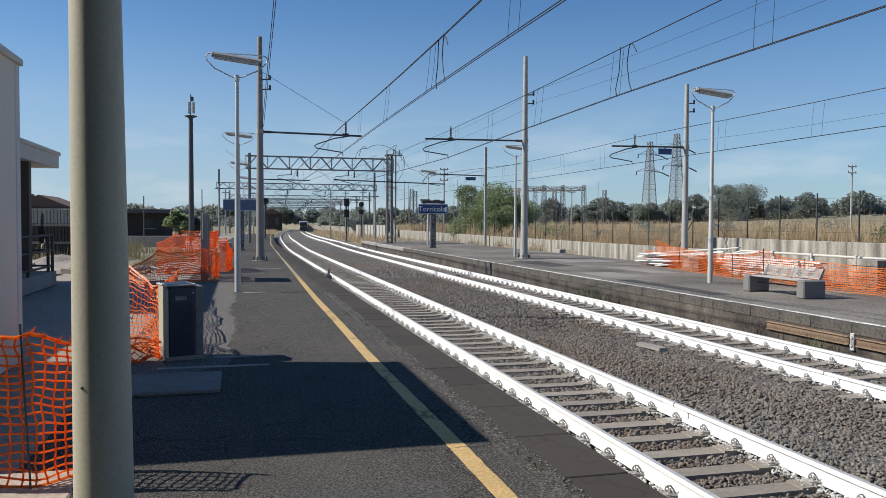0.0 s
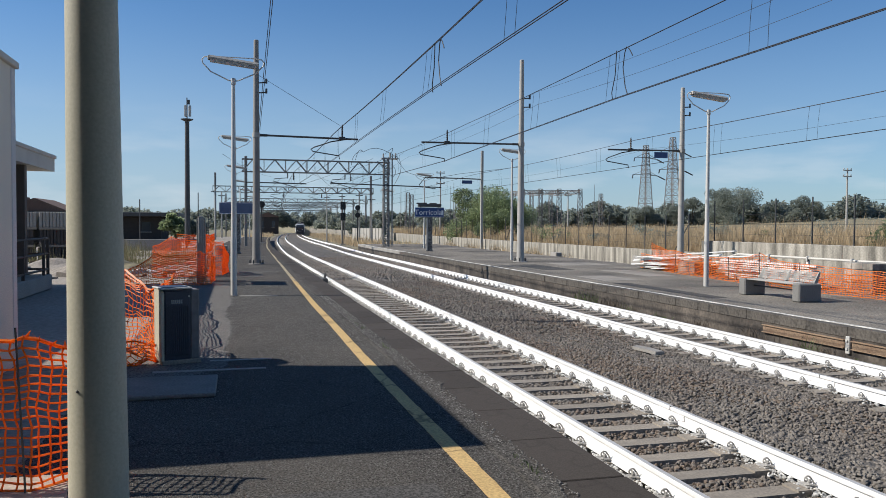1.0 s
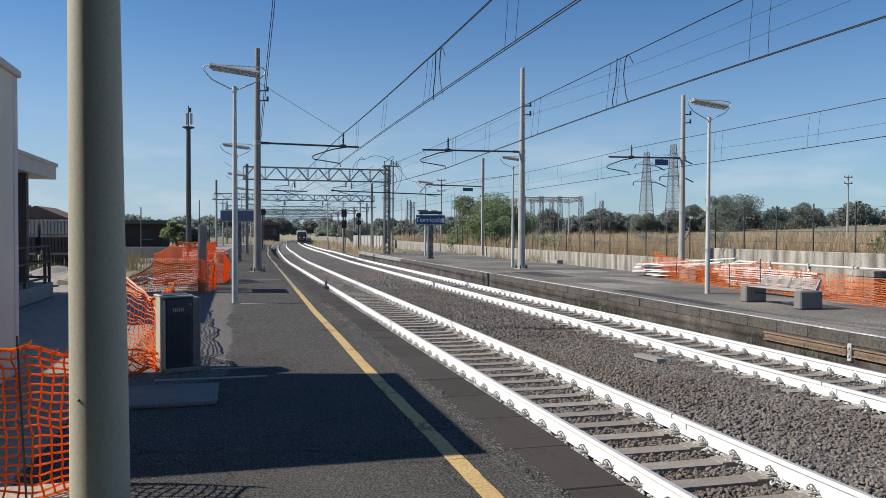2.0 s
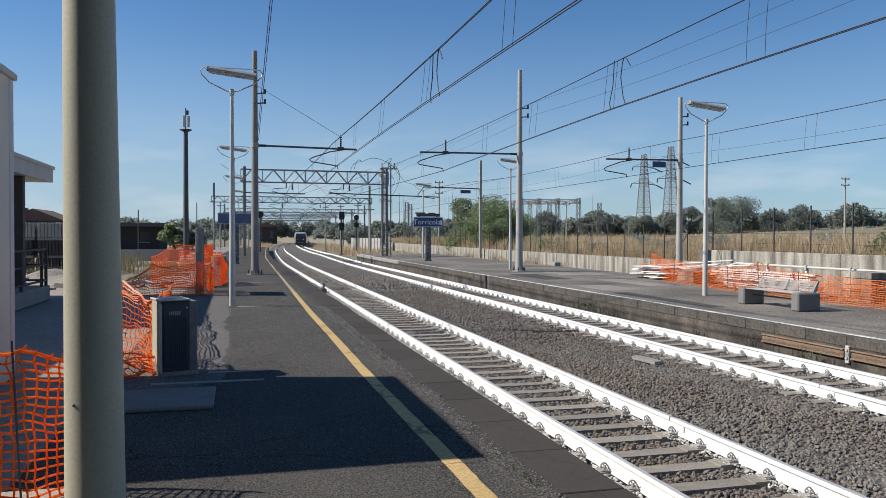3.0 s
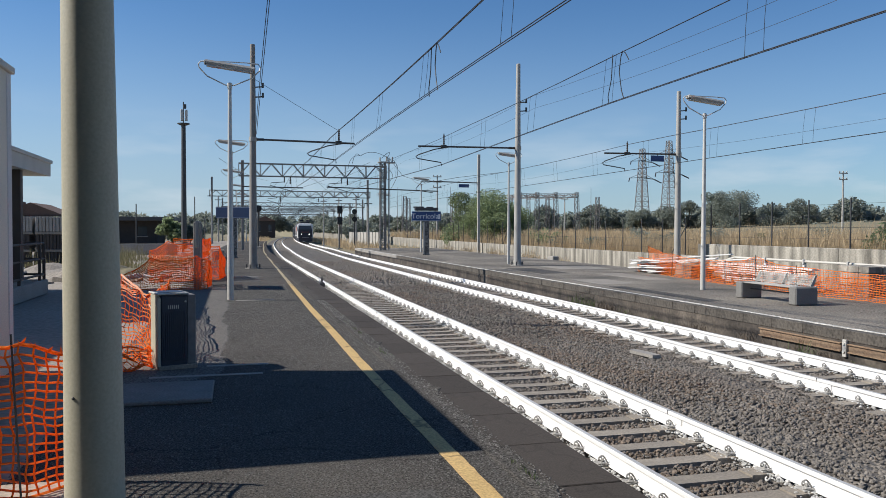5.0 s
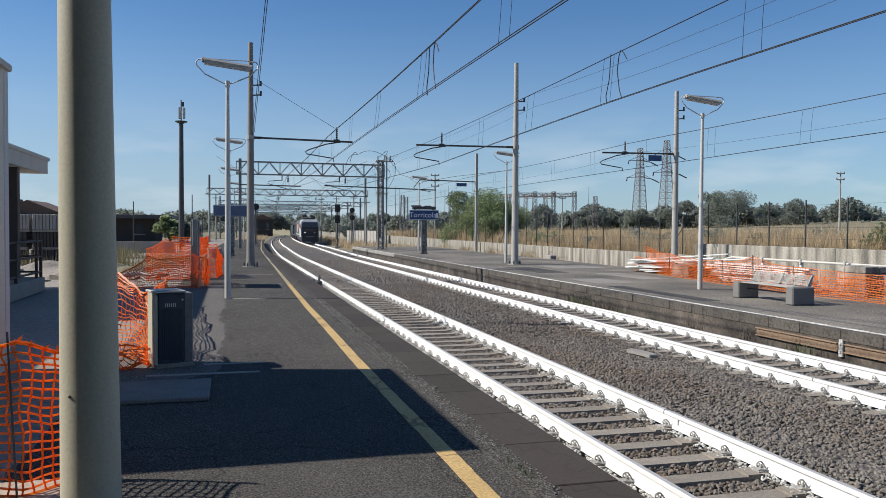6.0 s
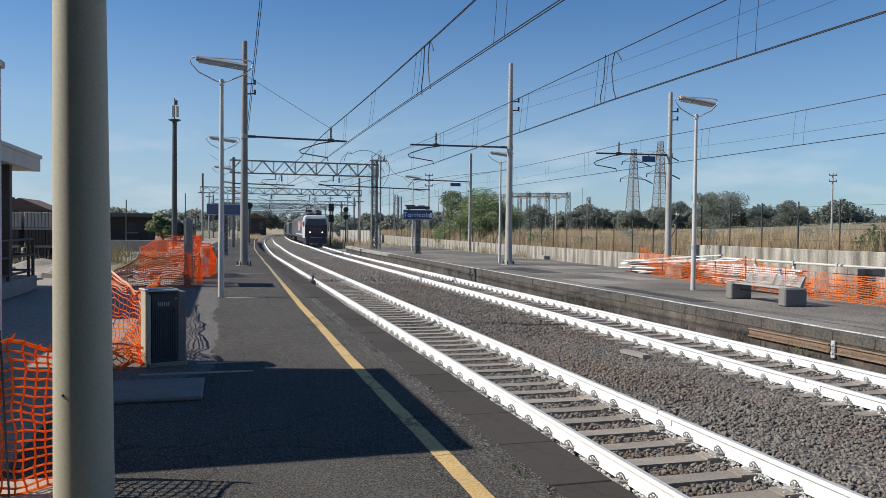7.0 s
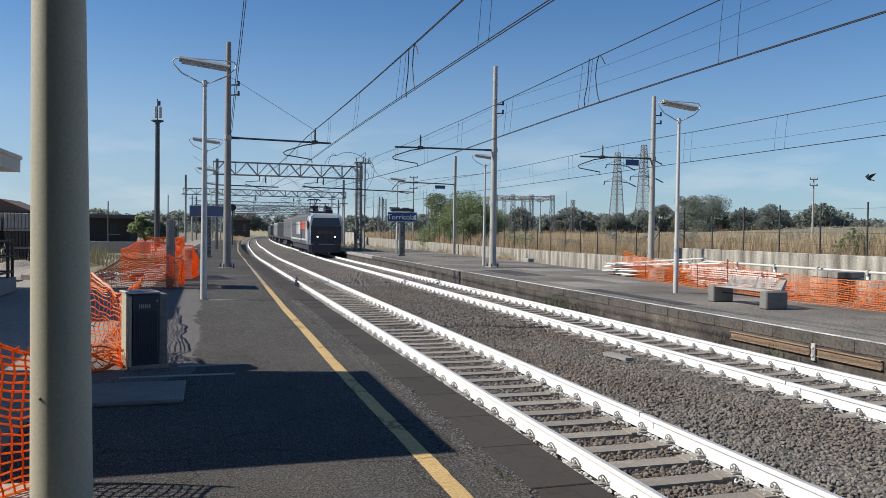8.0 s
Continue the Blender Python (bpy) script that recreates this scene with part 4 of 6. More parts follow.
def loco():
    """An electric locomotive; its front faces -y, its buffers at y = 0."""
    t = thing("locomotive", 0, 0, 0, 0, "grey and white electric locomotive with a dark front", "locomotive")
    L, W = 18.6, 1.49
    body = [(-W, 0.95), (-W, 2.95), (-W + 0.06, 3.3), (-W + 0.35, 3.6), (W - 0.35, 3.6), (W - 0.06, 3.3), (W, 2.95), (W, 0.95)]
    part("body", Shape().prism(body, 1, 1.55, L - 1.55), M["loco_grey"], t, "grey body side")
    for y0, y1 in ((0.45, 1.55), (L - 0.45, L - 1.55)):
        s = Shape()
        k = 1 if y1 > y0 else -1
        # cab: raked windscreen above a bluff lower front
        ring = [(-W, 0.95), (-W, 2.95), (-W + 0.06, 3.3), (-W + 0.35, 3.6), (W - 0.35, 3.6), (W - 0.06, 3.3), (W, 2.95), (W, 0.95)]
        rake = lambda z: max(0.0, (z - 2.45)) * 0.42
        n = len(ring)
        s.v = [(x, y1, z) for x, z in ring] + [(x * 0.985, y0 + k * 0.7 + k * rake(z) * 0.4, min(z, 3.57)) for x, z in ring] + [(x * 0.87, y0 + k * rake(z), min(z, 3.5)) for x, z in ring]
        s.f = [(o + i, o + (i + 1) % n, o + n + (i + 1) % n, o + n + i) for o in (0, n) for i in range(n)] + [tuple(range(2 * n, 3 * n))]
        cabp = part("cab", s, M["loco_white"], t, "white cab shell")
        if k == 1:
            part("front_panel", Shape().prism([(-1.28, 1.02), (-1.28, 2.44), (1.28, 2.44), (1.28, 1.02)], 1, y0 - 0.02, y0 + 0.05), M["loco_dark"], cabp, "dark lower front")
            ws = Shape()
            ws.add([(-1.2, y0 + rake(2.5) - 0.02, 2.5), (1.2, y0 + rake(2.5) - 0.02, 2.5), (1.1, y0 + rake(3.2) - 0.02, 3.2), (-1.1, y0 + rake(3.2) - 0.02, 3.2),
                    (-1.2, y0 + rake(2.5) + 0.05, 2.5), (1.2, y0 + rake(2.5) + 0.05, 2.5), (1.1, y0 + rake(3.2) + 0.05, 3.2), (-1.1, y0 + rake(3.2) + 0.05, 3.2)],
                   [(0, 1, 2, 3), (4, 7, 6, 5), (0, 4, 5, 1), (1, 5, 6, 2), (2, 6, 7, 3), (3, 7, 4, 0)])
            part("windscreen", ws, M["glass"], cabp, "dark windscreen")
            for x in (-0.72, 0.72):
                part("headlight_housing", Shape().tube((x, y0 - 0.05, 1.62), (x, y0, 1.62), 0.14, n=12), M["black"], cabp)
                part("headlight", Shape().tube((x, y0 - 0.06, 1.62), (x, y0 - 0.045, 1.62), 0.055, n=12), M["glow"], cabp, "lit headlight")
            part("front_band", Shape().box(-1.29, y0 - 0.03, 2.4, 1.29, y0 + 0.04, 2.5, 0.01), M["loco_dark"], cabp)
            for q in range(3):
                part("emblem_bar", Shape().box(-0.66 + q * 0.46, y0 - 0.03, 1.86, -0.3 + q * 0.46, y0 - 0.018, 2.1, 0.004), M["loco_rust"], cabp, "dull red emblem bar")
            part("side_window", Shape().box(-W - 0.012, y1 - 0.75, 2.3, -W + 0.02, y1 - 0.1, 2.9, 0.004), M["glass"], cabp)
        part("skirt", Shape().prism([(-1.4, y1), (-1.36, y0 + k * 0.7), (-1.15, y0), (1.15, y0), (1.36, y0 + k * 0.7), (1.4, y1)], 2, 0.28, 0.97), M["loco_dark"], t)
        for x in (-0.875, 0.875):
            part("buffer", Shape().tube((x, y0, 1.05), (x, y0 - k * 0.45, 1.05), 0.1, n=10).tube((x, y0 - k * 0.45, 1.05), (x, y0 - k * 0.5, 1.05), 0.24, n=12), M["loco_dark"], t)
    part("red_panel", Shape().box(-W - 0.012, 2.9, 2.2, -W + 0.02, 7.4, 2.9, 0.004), M["loco_red"], t, "red panel on the side")
    for k in range(3):
        part("emblem_bar", Shape().box(-W - 0.012, 7.7 + k * 1.3, 1.75, -W + 0.02, 8.6 + k * 1.3, 2.9, 0.004), M["loco_white"], t, "white emblem bar")
    part("cab_side", Shape().box(-W - 0.011, 1.56, 1.42, -W + 0.02, 2.6, 2.94, 0.004), M["loco_white"], t, "white cab side panel")
    part("side_stripe", Shape().box(-W - 0.01, 1.6, 1.25, -W + 0.02, L - 1.6, 1.4), M["loco_white"], t, "white side stripe")
    part("underframe", Shape().box(-1.35, 1.6, 0.45, 1.35, L - 1.6, 0.97, 0.03), M["loco_dark"], t)
    for y in (3.0, 5.6, L - 5.6, L - 3.0):
        for x in (-0.75, 0.75):
            part("wheel", Shape().tube((x - 0.07, y, 0.625), (x + 0.07, y, 0.625), 0.625, n=20), M["loco_dark"], t)
    for yc in (4.3, L - 4.3):
        part("bogie", Shape().box(-1.2, yc - 2.0, 0.35, -0.95, yc + 2.0, 0.85, 0.04).box(0.95, yc - 2.0, 0.35, 1.2, yc + 2.0, 0.85, 0.04), M["loco_dark"], t)
    part("roof_gear", Shape().box(-0.9, 3.2, 3.6, 0.9, 15.2, 3.74, 0.03).box(0.2, 3.2, 3.72, 0.8, 4.0, 4.0, 0.05).tube((0.45, 4.4, 3.72), (0.45, 4.4, 4.3), 0.22, n=12).tube((0.85, 5.2, 3.72), (0.85, 5.2, 4.25), 0.16, n=12).box(-0.7, 8, 3.72, 0.7, 11, 3.92, 0.05), M["loco_dark"], t)
    pg = Shape().sweep([(-0.95, 4.4, 3.75), (-0.8, 5.8, 4.3), (-0.9, 4.7, 4.85)], 0.035, 5).sweep([(-0.25, 4.4, 3.75), (-0.4, 5.8, 4.3), (-0.3, 4.7, 4.85)], 0.05, 5).box(-0.95, 4.3, 4.05, -0.25, 4.9, 4.3, 0.03)
    part("pantograph", pg.sweep([(-1.15, 4.7, 4.74), (-1.0, 4.7, 4.86), (-0.15, 4.7, 4.86), (0.0, 4.7, 4.74)], 0.06, 5), M["loco_dark"], t, "raised pantograph")
    return t


def wagon(top, m, label):
    t = thing("goods_wagon", 0, 0, 0, 0, label, "goods wagon", "wagons of the train")
    L = 19.0
    part("deck", Shape().box(-1.35, 0.5, 0.95, 1.35, L - 0.5, 1.2, 0.03), M["loco_dark"], t)
    part("load", Shape().box(-1.3, 0.8, 1.2, 1.3, L - 0.8, top, 0.08), m, t, "covered load box")
    for k in range(13):
        part("rib", Shape().box(-1.33, 1.2 + k * 1.38, 1.25, -1.3, 1.3 + k * 1.38, top - 0.1), m, t)
    for yc in (2.8, L - 2.8):
        part("bogie", Shape().box(-1.1, yc - 1.4, 0.35, 1.1, yc + 1.4, 0.9, 0.04), M["loco_dark"], t)
        for y in (yc - 0.9, yc + 0.9):
            for x in (-0.75, 0.75):
                part("wheel", Shape().tube((x - 0.07, y, 0.46), (x + 0.07, y, 0.46), 0.46, n=16), M["loco_dark"], t)
    return t


engine = loco()
grey_w = wagon(3.45, M["tarp_grey"], "flat wagon with a grey covered load")
dark_w = wagon(3.2, M["tarp"], "flat wagon with a dark covered load")
pale_w = wagon(3.3, M["tarp_pale"], "flat wagon with a pale grey container")
train = [(engine, 0.0), (grey_w, 18.7), (dark_w, 37.8), (pale_w, 56.9)]
for k in range(4):
    train.append((copy_thing((dark_w, grey_w, pale_w, dark_w)[k], pose(0, 0, 0)), 76.0 + 19.1 * k))


def on_line(y):
    return pose(AX2 + bend(y), y, RAIL + fall(y), 0, 0, -math.degrees(math.atan(slope(y))))


TRAIN = [(0.0, 283.0), (1.0, 256.0), (2.0, 229.0), (3.0, 202.0), (4.0, 174.5), (5.0, 146.5), (6.0, 118.5), (7.0, 91.5), (7.5, 78.2), (8.0, 65.2)]

# ---------- left yard ----------
s = Shape()
for y in (-20, 6, 30, 60, 100, 140):
    for x in (-60, -25, -8, -1.56):
        s.v.append((x + bend(y) * (x > -2), y, -0.03 + fall(y) - 0.12 * (x < -8) + 0.05 * noise.noise((x, y, 3))))
s.f = [(j * 4 + i, j * 4 + i + 1, j * 4 + i + 5, j * 4 + i + 4) for j in range(5) for i in range(3)]
solid("yard", s, M["yard"], "pale gravel and earth yard beside the platform", "ground", "structure")


def net(name, path, zb, cw, ch, w, label, seed=1, sag=0.05, m="orange", group="orange barrier nets", bunch=0.0, wild=1.0, cord=1.0, across=0.75, tatter=0.0, stakes=True):
    """A plastic barrier net hung along path = (x, y, top height): woven strands of real thickness, sagging between its stakes."""
    t = thing(name, path[0][0], path[0][1], 0, 0, label, "barrier net", group)
    ox, oy = path[0][0], path[0][1]
    rng = random.Random(seed)
    P3 = [Vector(p) for p in path]
    seg = [math.hypot(P3[i + 1].x - P3[i].x, P3[i + 1].y - P3[i].y) for i in range(len(P3) - 1)]
    total = sum(seg)
    nu = max(4, int(total / cw))

    def at(u):
        d = u * total
        for i, l in enumerate(seg):
            if d <= l or i == len(seg) - 1:
                f = min(1, d / l)
                p = P3[i].lerp(P3[i + 1], f)
                return p, f, (P3[i + 1] - P3[i])
            d -= l
    nv = max(4, int(max(p[2] for p in path) / ch))
    grid = []
    for i in range(nu + 1):
        p, f, d = at(i / nu)
        nrm = Vector((-d.y, d.x, 0)).normalized()
        col = []
        for j in range(nv + 1):
            v = j / nv
            top = p.z - sag * 4 * f * (1 - f)
            z = zb + (top - zb) * v + wild * 0.03 * noise.noise((i * 0.45, j * 0.35, seed)) + wild * 0.05 * noise.noise((i * 0.06, j * 0.15, seed + 4))
            off = wild * 0.10 * noise.noise((i * cw * 1.3, v * 1.5, seed + 9)) * (1 - abs(2 * v - 1) * 0.5)
            sh = wild * 0.05 * noise.noise((i * 0.2, j * 0.4, seed + 20)) + bunch * 0.11 * math.sin(i * cw / 0.11 + 2.0 * v + 0.8 * math.sin(i * cw))
            col.append((p.x - ox + nrm.x * off + d.normalized().x * sh, p.y - oy + nrm.y * off + d.normalized().y * sh, max(z, zb)))
        grid.append(col)
    hs, vs = Shape(), Shape()
    for j in range(nv + 1):
        hs.sweep([grid[i][j] for i in range(nu + 1)], w * (1.8 if j in (0, nv) else 1.0) * cord, 3)
    for i in range(nu + 1):
        vs.sweep(grid[i], w * across, 4)
    if tatter:
        for i in range(nu):
            a = Vector(grid[i][nv])
            for _ in range(2):
                e = a + Vector((rng.uniform(-0.05, 0.05), rng.uniform(-0.05, 0.05), rng.uniform(0.0, tatter)))
                b = a + Vector((rng.uniform(0.01, 0.03), 0.004, -0.02))
                vs.add([a, b, e, a + Vector((0, 0.003, 0)), b + Vector((0, 0.003, 0)), e + Vector((0, 0.003, 0))], [(0, 1, 2), (5, 4, 3), (0, 3, 4, 1), (1, 4, 5, 2), (2, 5, 3, 0)])
    for n, sh in (("strands_along", hs), ("strands_across", vs)):
        me = sh.mesh(n, M[m], fix=False)
        o = new(n, me)
        o.parent = t
        tagged(o, kind="stuff")
    for p in (P3 if stakes else ()):
        part("stake", Shape().tube((p.x - ox, p.y - oy, -0.02), (p.x - ox + rng.uniform(-.04, .04), p.y - oy + rng.uniform(-.04, .04), p.z + 0.05), 0.014, n=6), M["darksteel"], t, "thin dark iron stake")
    return t


net("barrier_net", [(-2.7, 6.0, 1.03), (-1.6, 5.8, 1.03), (-1.33, 5.74, 1.06), (-1.05, 6.05, 0.9), (-0.84, 5.95, 0.86)], 0.01, 0.085, 0.06, 0.0088, "orange plastic barrier net tied to the beige post", 2, wild=0.9, sag=0.02, across=0.9, tatter=0.05, stakes=False)
part("stake", Shape().tube((1.33, -0.28, -0.02), (1.27, -0.25, 1.12), 0.008, n=6), M["darksteel"], bpy.data.objects["barrier_net"], "thin dark iron stake")
net("barrier_net", [(-1.95, 12.3, 1.2), (-1.5, 11.7, 1.2), (-1.12, 11.15, 0.95), (-0.98, 10.9, 0.55)], 0.0, 0.075, 0.055, 0.0085, "orange barrier net beside the equipment cabinet", 3, sag=0.03, wild=2.4, stakes=False)
net("barrier_net", [(-1.75, 10.7, 0.3), (-1.4, 10.6, 0.36), (-1.1, 10.72, 0.3), (-0.98, 10.95, 0.2)], 0.0, 0.06, 0.045, 0.0075, "crumpled orange barrier net on the ground", 6, sag=0.05, wild=3.2, stakes=False)
net("barrier_net", [(-1.05, 11.2, 0.5), (-1.15, 12.3, 0.85), (-1.28, 15, 0.78), (-1.42, 19.0, 0.66)], 0.0, 0.22, 0.06, 0.009, "sagging orange barrier net gathered in folds along the platform", 4, wild=1.7, across=0.4, stakes=False)
net("barrier_net", [(-4.6, 24.9, 0.5), (-3.15, 24.6, 0.45), (-2.35, 24.5, 0.98), (-1.85, 24.55, 0.88), (-1.05, 24.2, 0.98), (-0.78, 24.7, 0.95), (-0.7, 26.6, 0.8)], 0.0, 0.07, 0.055, 0.0095, "orange barrier net wrapped round the notice board", 5, sag=0.06, stakes=False)
net("barrier_net", [(-2.75, 28.0, 1.05), (-2.2, 28.3, 1.42), (-1.7, 28.5, 1.3), (-0.95, 28.8, 1.28), (-0.5, 29.0, 1.2), (-0.3, 31.0, 0.6)], 0.0, 0.07, 0.055, 0.0105, "raised orange barrier net round the dug ground", 7, sag=0.06, stakes=False)
net("barrier_net", [(-3.5, 50.0, 1.2), (-1.9, 49.0, 1.2), (-1.6, 60.0, 1.1)], 0.0, 0.14, 0.1, 0.014, "far orange barrier net beside the platform", 8, stakes=False)
net("barrier_net", [(17.8, 31.2, 1.08), (17.0, 28.0, 0.85), (16.4, 23.6, 0.72), (16.15, 21.6, 0.98), (15.95, 19.5, 0.74), (16.3, 14.0, 0.72), (16.6, 8.0, 0.8)], RP, 0.1, 0.08, 0.0072, "orange barrier net on the island platform", 11, sag=0.05)
net("barrier_net", [(17.7, 32.0, 0.6), (17.3, 26.0, 0.45), (16.9, 18.0, 0.5), (17.2, 10.0, 0.5)], RP, 0.1, 0.08, 0.0072, "second orange barrier net lying against the first", 13, sag=0.08, stakes=False)

# stacked white boards, white barrier rail and block pallets at the back of the island platform
bp = thing("board_stack", label="stack of white painted boards behind the barrier net", category="boards")
rng = random.Random(3)
for k in range(20):
    o = part("board", Shape().box(-0.11, 0, 0, 0.11, rng.uniform(3.2, 5.4), 0.045, 0.006), M["net_white"], bp)
    o.matrix_basis = pose(17.35 + rng.uniform(-.3, .5), 31.6 + rng.uniform(-1.6, .3), RP + 0.04 + 0.033 * (k % 15), rng.uniform(1, 5), rng.uniform(-7, 7), 196 + rng.uniform(-9, 9))
wr = thing("barrier_rail", label="white steel barrier rail on short posts", category="railing")
part("rail_bar", Shape().sweep([(18.9, 28.8, 0.05), (18.85, 26.9, 0.68), (18.85, 26.5, 0.76), (18.8, 10.0, 0.76)], 0.042, 8), M["fascia"], wr, smooth=True)
for k in range(8):
    part("rail_post", Shape().box(18.8, 24.6 - 2 * k, RP, 18.9, 24.7 - 2 * k, 0.72, 0.01), M["net_white"], wr)
    part("rail_clip", Shape().box(18.76, 24.6 - 2 * k, 0.66, 18.86, 24.68 - 2 * k, 0.83, 0.01), M["galv"], wr)
for k, (y, h) in enumerate(((27.4, 2), (18.6, 4), (16.8, 3), (14.4, 3))):
    pl = thing("block_pallet", 17.6, y, RP, rng.uniform(-3, 3), "pallet of pale concrete blocks behind the barrier net", "pallet", "block pallets")
    part("pallet_base", Shape().box(-0.5, -0.6, 0, 0.5, 0.6, 0.1, 0.01), M["sleeper"], pl)
    for a in range(2):
        for bb in range(3):
            for c in range(h):
                part("block", Shape().box(-0.48 + a * 0.49, -0.58 + bb * 0.39, 0.105 + c * 0.19, -0.01 + a * 0.49, -0.2 + bb * 0.39, 0.285 + c * 0.19, 0.012), M["oldwall"], pl)
wb = thing("board_stack", label="neat stack of long white boards behind the barrier net", category="boards")
for k in range(9):
    o = part("board", Shape().box(0, 0, 0, 0.3, 4.6 + rng.uniform(-.3, .3), 0.05, 0.006), M["net_white"], wb)
    o.matrix_basis = pose(16.95 + rng.uniform(-.05, .05), 20.1 + rng.uniform(-.3, .3), RP + 0.05 + 0.075 * k, 0, 0, rng.uniform(-1, 1))
for y in (20.6, 22.3, 24.0):
    part("batten", Shape().box(16.98, y, RP, 17.2, y + 0.08, RP + 0.7, 0.004), M["sleeper"], wb, "grey wooden batten")
for x, y, sx, sy, sz in ((19.2, 34.6, 0.5, 1.1, 0.42), (19.5, 46.0, 0.4, 0.9, 0.2)):
    solid("concrete_block", Shape().box(x - sx / 2, y - sy / 2, -0.75, x + sx / 2, y + sy / 2, RP + sz, 0.03), M["concrete"], "rough concrete block at the platform rim", "concrete block")
o = solid("ballast_slab", Shape().prism([(-0.13, -0.3), (0.1, -0.32), (0.15, 0.05), (0.06, 0.3), (-0.15, 0.24)], 2, 0, 0.06), M["concrete"], "broken concrete slab lying on the ballast", "slab")
o.matrix_basis = pose(7.68, 13.6, -0.6, 4, 3, 22)
# rusty steel beams along the foot of the island platform
for y0, y1 in ((12.28, 14.65), (10.6, 12.1)):
    o = solid("steel_beam", Shape().box(0, 0, 0, 0.09, y1 - y0, 0.17, 0.01).box(-0.03, 0, 0, 0, y1 - y0, 0.02).box(-0.03, 0, 0.15, 0, y1 - y0, 0.17), M["beam"], "rusty steel beam fixed to the platform wall", "steel beam", group="beams on the platform wall")
    o.matrix_basis = pose(EDGE_R - 0.02, y0, RP - 0.41)
solid("beam_bracket", Shape().box(EDGE_R - 0.04, 12.14, RP - 0.5, EDGE_R + 0.07, 12.24, RP - 0.17, 0.01).tube((EDGE_R - 0.06, 12.19, RP - 0.25), (EDGE_R, 12.19, RP - 0.25), 0.03).tube((EDGE_R - 0.06, 12.19, RP - 0.4), (EDGE_R, 12.19, RP - 0.4), 0.03), M["galv"], "pale steel bracket between the beams", "bracket")

# concrete channel cover and drain in the platform shadow, pale joints
solid("channel_cover", Shape().box(-1.5, 8.5, 0.002, -0.22, 9.55, 0.05, 0.012), M["bench_block"], "flat concrete channel cover on the platform", "cover")
for x0, x1, y0, y1 in ((-1.0, 0.35, 10.02, 10.12), (-0.35, 0.45, 10.72, 10.8), (0.05, 1.0, 20.35, 20.5)):
    solid("kerb_strip", Shape().box(x0, y0, 0.001, x1, y1, 0.012, 0.005), M["concrete"], "pale worn concrete strip in the asphalt", "kerb")

s = Shape()
ys = [4.3 + 0.1 * k for k in range(19)]
for y in ys:
    e = -1.12 + 0.1 * noise.noise((y * 1.2, 2.0, 1.0)) + 0.04 * noise.noise((y * 6.0, 2.0, 1.0))
    s.v += [(-3.0, y, 0.003), (-3.0, y, 0.012), (e, y, 0.012), (e + 0.015, y, 0.003)]
s.f = [(k * 4 + j, k * 4 + j + 1, k * 4 + j + 5, k * 4 + j + 4) for k in range(len(ys) - 1) for j in range(3)]
solid("concrete_apron", s, M["apron"], "pale dusty concrete apron under the barrier net", "paving", "structure")

# information board seen edge-on
ib = thing("notice_board", -1.06, 24.4, 0, 0, "dark steel notice board on two posts", "notice board")
part("panel", Shape().box(-0.05, 0.0, 1.25, 0.05, 1.65, 2.05, 0.01), M["concrete"], ib)
for y in (0.05, 1.42):
    part("post", Shape().box(-0.1, y, 0, 0.1, y + 0.16, 2.0, 0.01), M["concrete"], ib)

tw = thing("tall_mast", -4.36, 75.0, -0.62, 0, "tall dark steel mast with antenna panels", "antenna mast")
part("pole", Shape().lathe([(0.26, 0), (0.22, 6), (0.19, 11.9)], 12), M["darksteel"], tw, smooth=True)
part("platform_ring", Shape().lathe([(0.2, 11.75), (0.55, 11.9), (0.55, 11.97), (0.2, 12.0)], 12), M["darksteel"], tw)
for a in range(3):
    part("antenna_panel", Shape().box(-0.12 + 0.24 * math.cos(a * 2.1), -0.1 + 0.24 * math.sin(a * 2.1), 12.2, 0.12 + 0.24 * math.cos(a * 2.1), 0.1 + 0.24 * math.sin(a * 2.1), 13.2, 0.03), M["galv"], tw)
part("spike", Shape().tube((0, 0, 11.9), (0, 0, 13.9), 0.05, n=6).box(0.0, -0.1, 13.3, 0.25, 0.1, 13.7, 0.02), M["darksteel"], tw)
for x, y, h in ((-3.55, 60, 5.6), (-9.5, 62, 3.2), (-4.2, 92, 5.4), (-2.9, 85, 3.0), (-9, 80, 4.2)):
    t = thing("thin_pole", x, y, -0.05, 0, "thin dark steel pole in the yard", "pole", "thin poles")
    part("pole", Shape().lathe([(0.06, 0), (0.05, h), (0.03, h + 0.02)], 8), M["darksteel"], t)
    part("foot", Shape().box(-0.14, -0.14, 0, 0.14, 0.14, 0.12, 0.02), M["concrete"], t)

for x, y, h in ((14.35, 130, 7.9), (15.7, 121, 7.7), (16.7, 110, 7.4), (16.6, 99, 6.4), (-2.6, 101, 7.2), (-2.2, 122, 7.6)):
    t = thing("line_pole", x, y, -0.8 + fall(y), 0, "slim grey steel pole beside the line", "pole", "poles beside the line")
    part("pole", Shape().lathe([(0.13, 0), (0.12, 0.3), (0.09, h), (0.05, h + 0.03)], 8), M["mast"], t)
    part("crossarm", Shape().box(-0.5, -0.04, h - 0.55, 0.5, 0.04, h - 0.45, 0.01), M["darksteel"], t)
    part("foot", Shape().box(-0.25, -0.25, -0.1, 0.25, 0.25, 0.15, 0.02), M["concrete"], t)

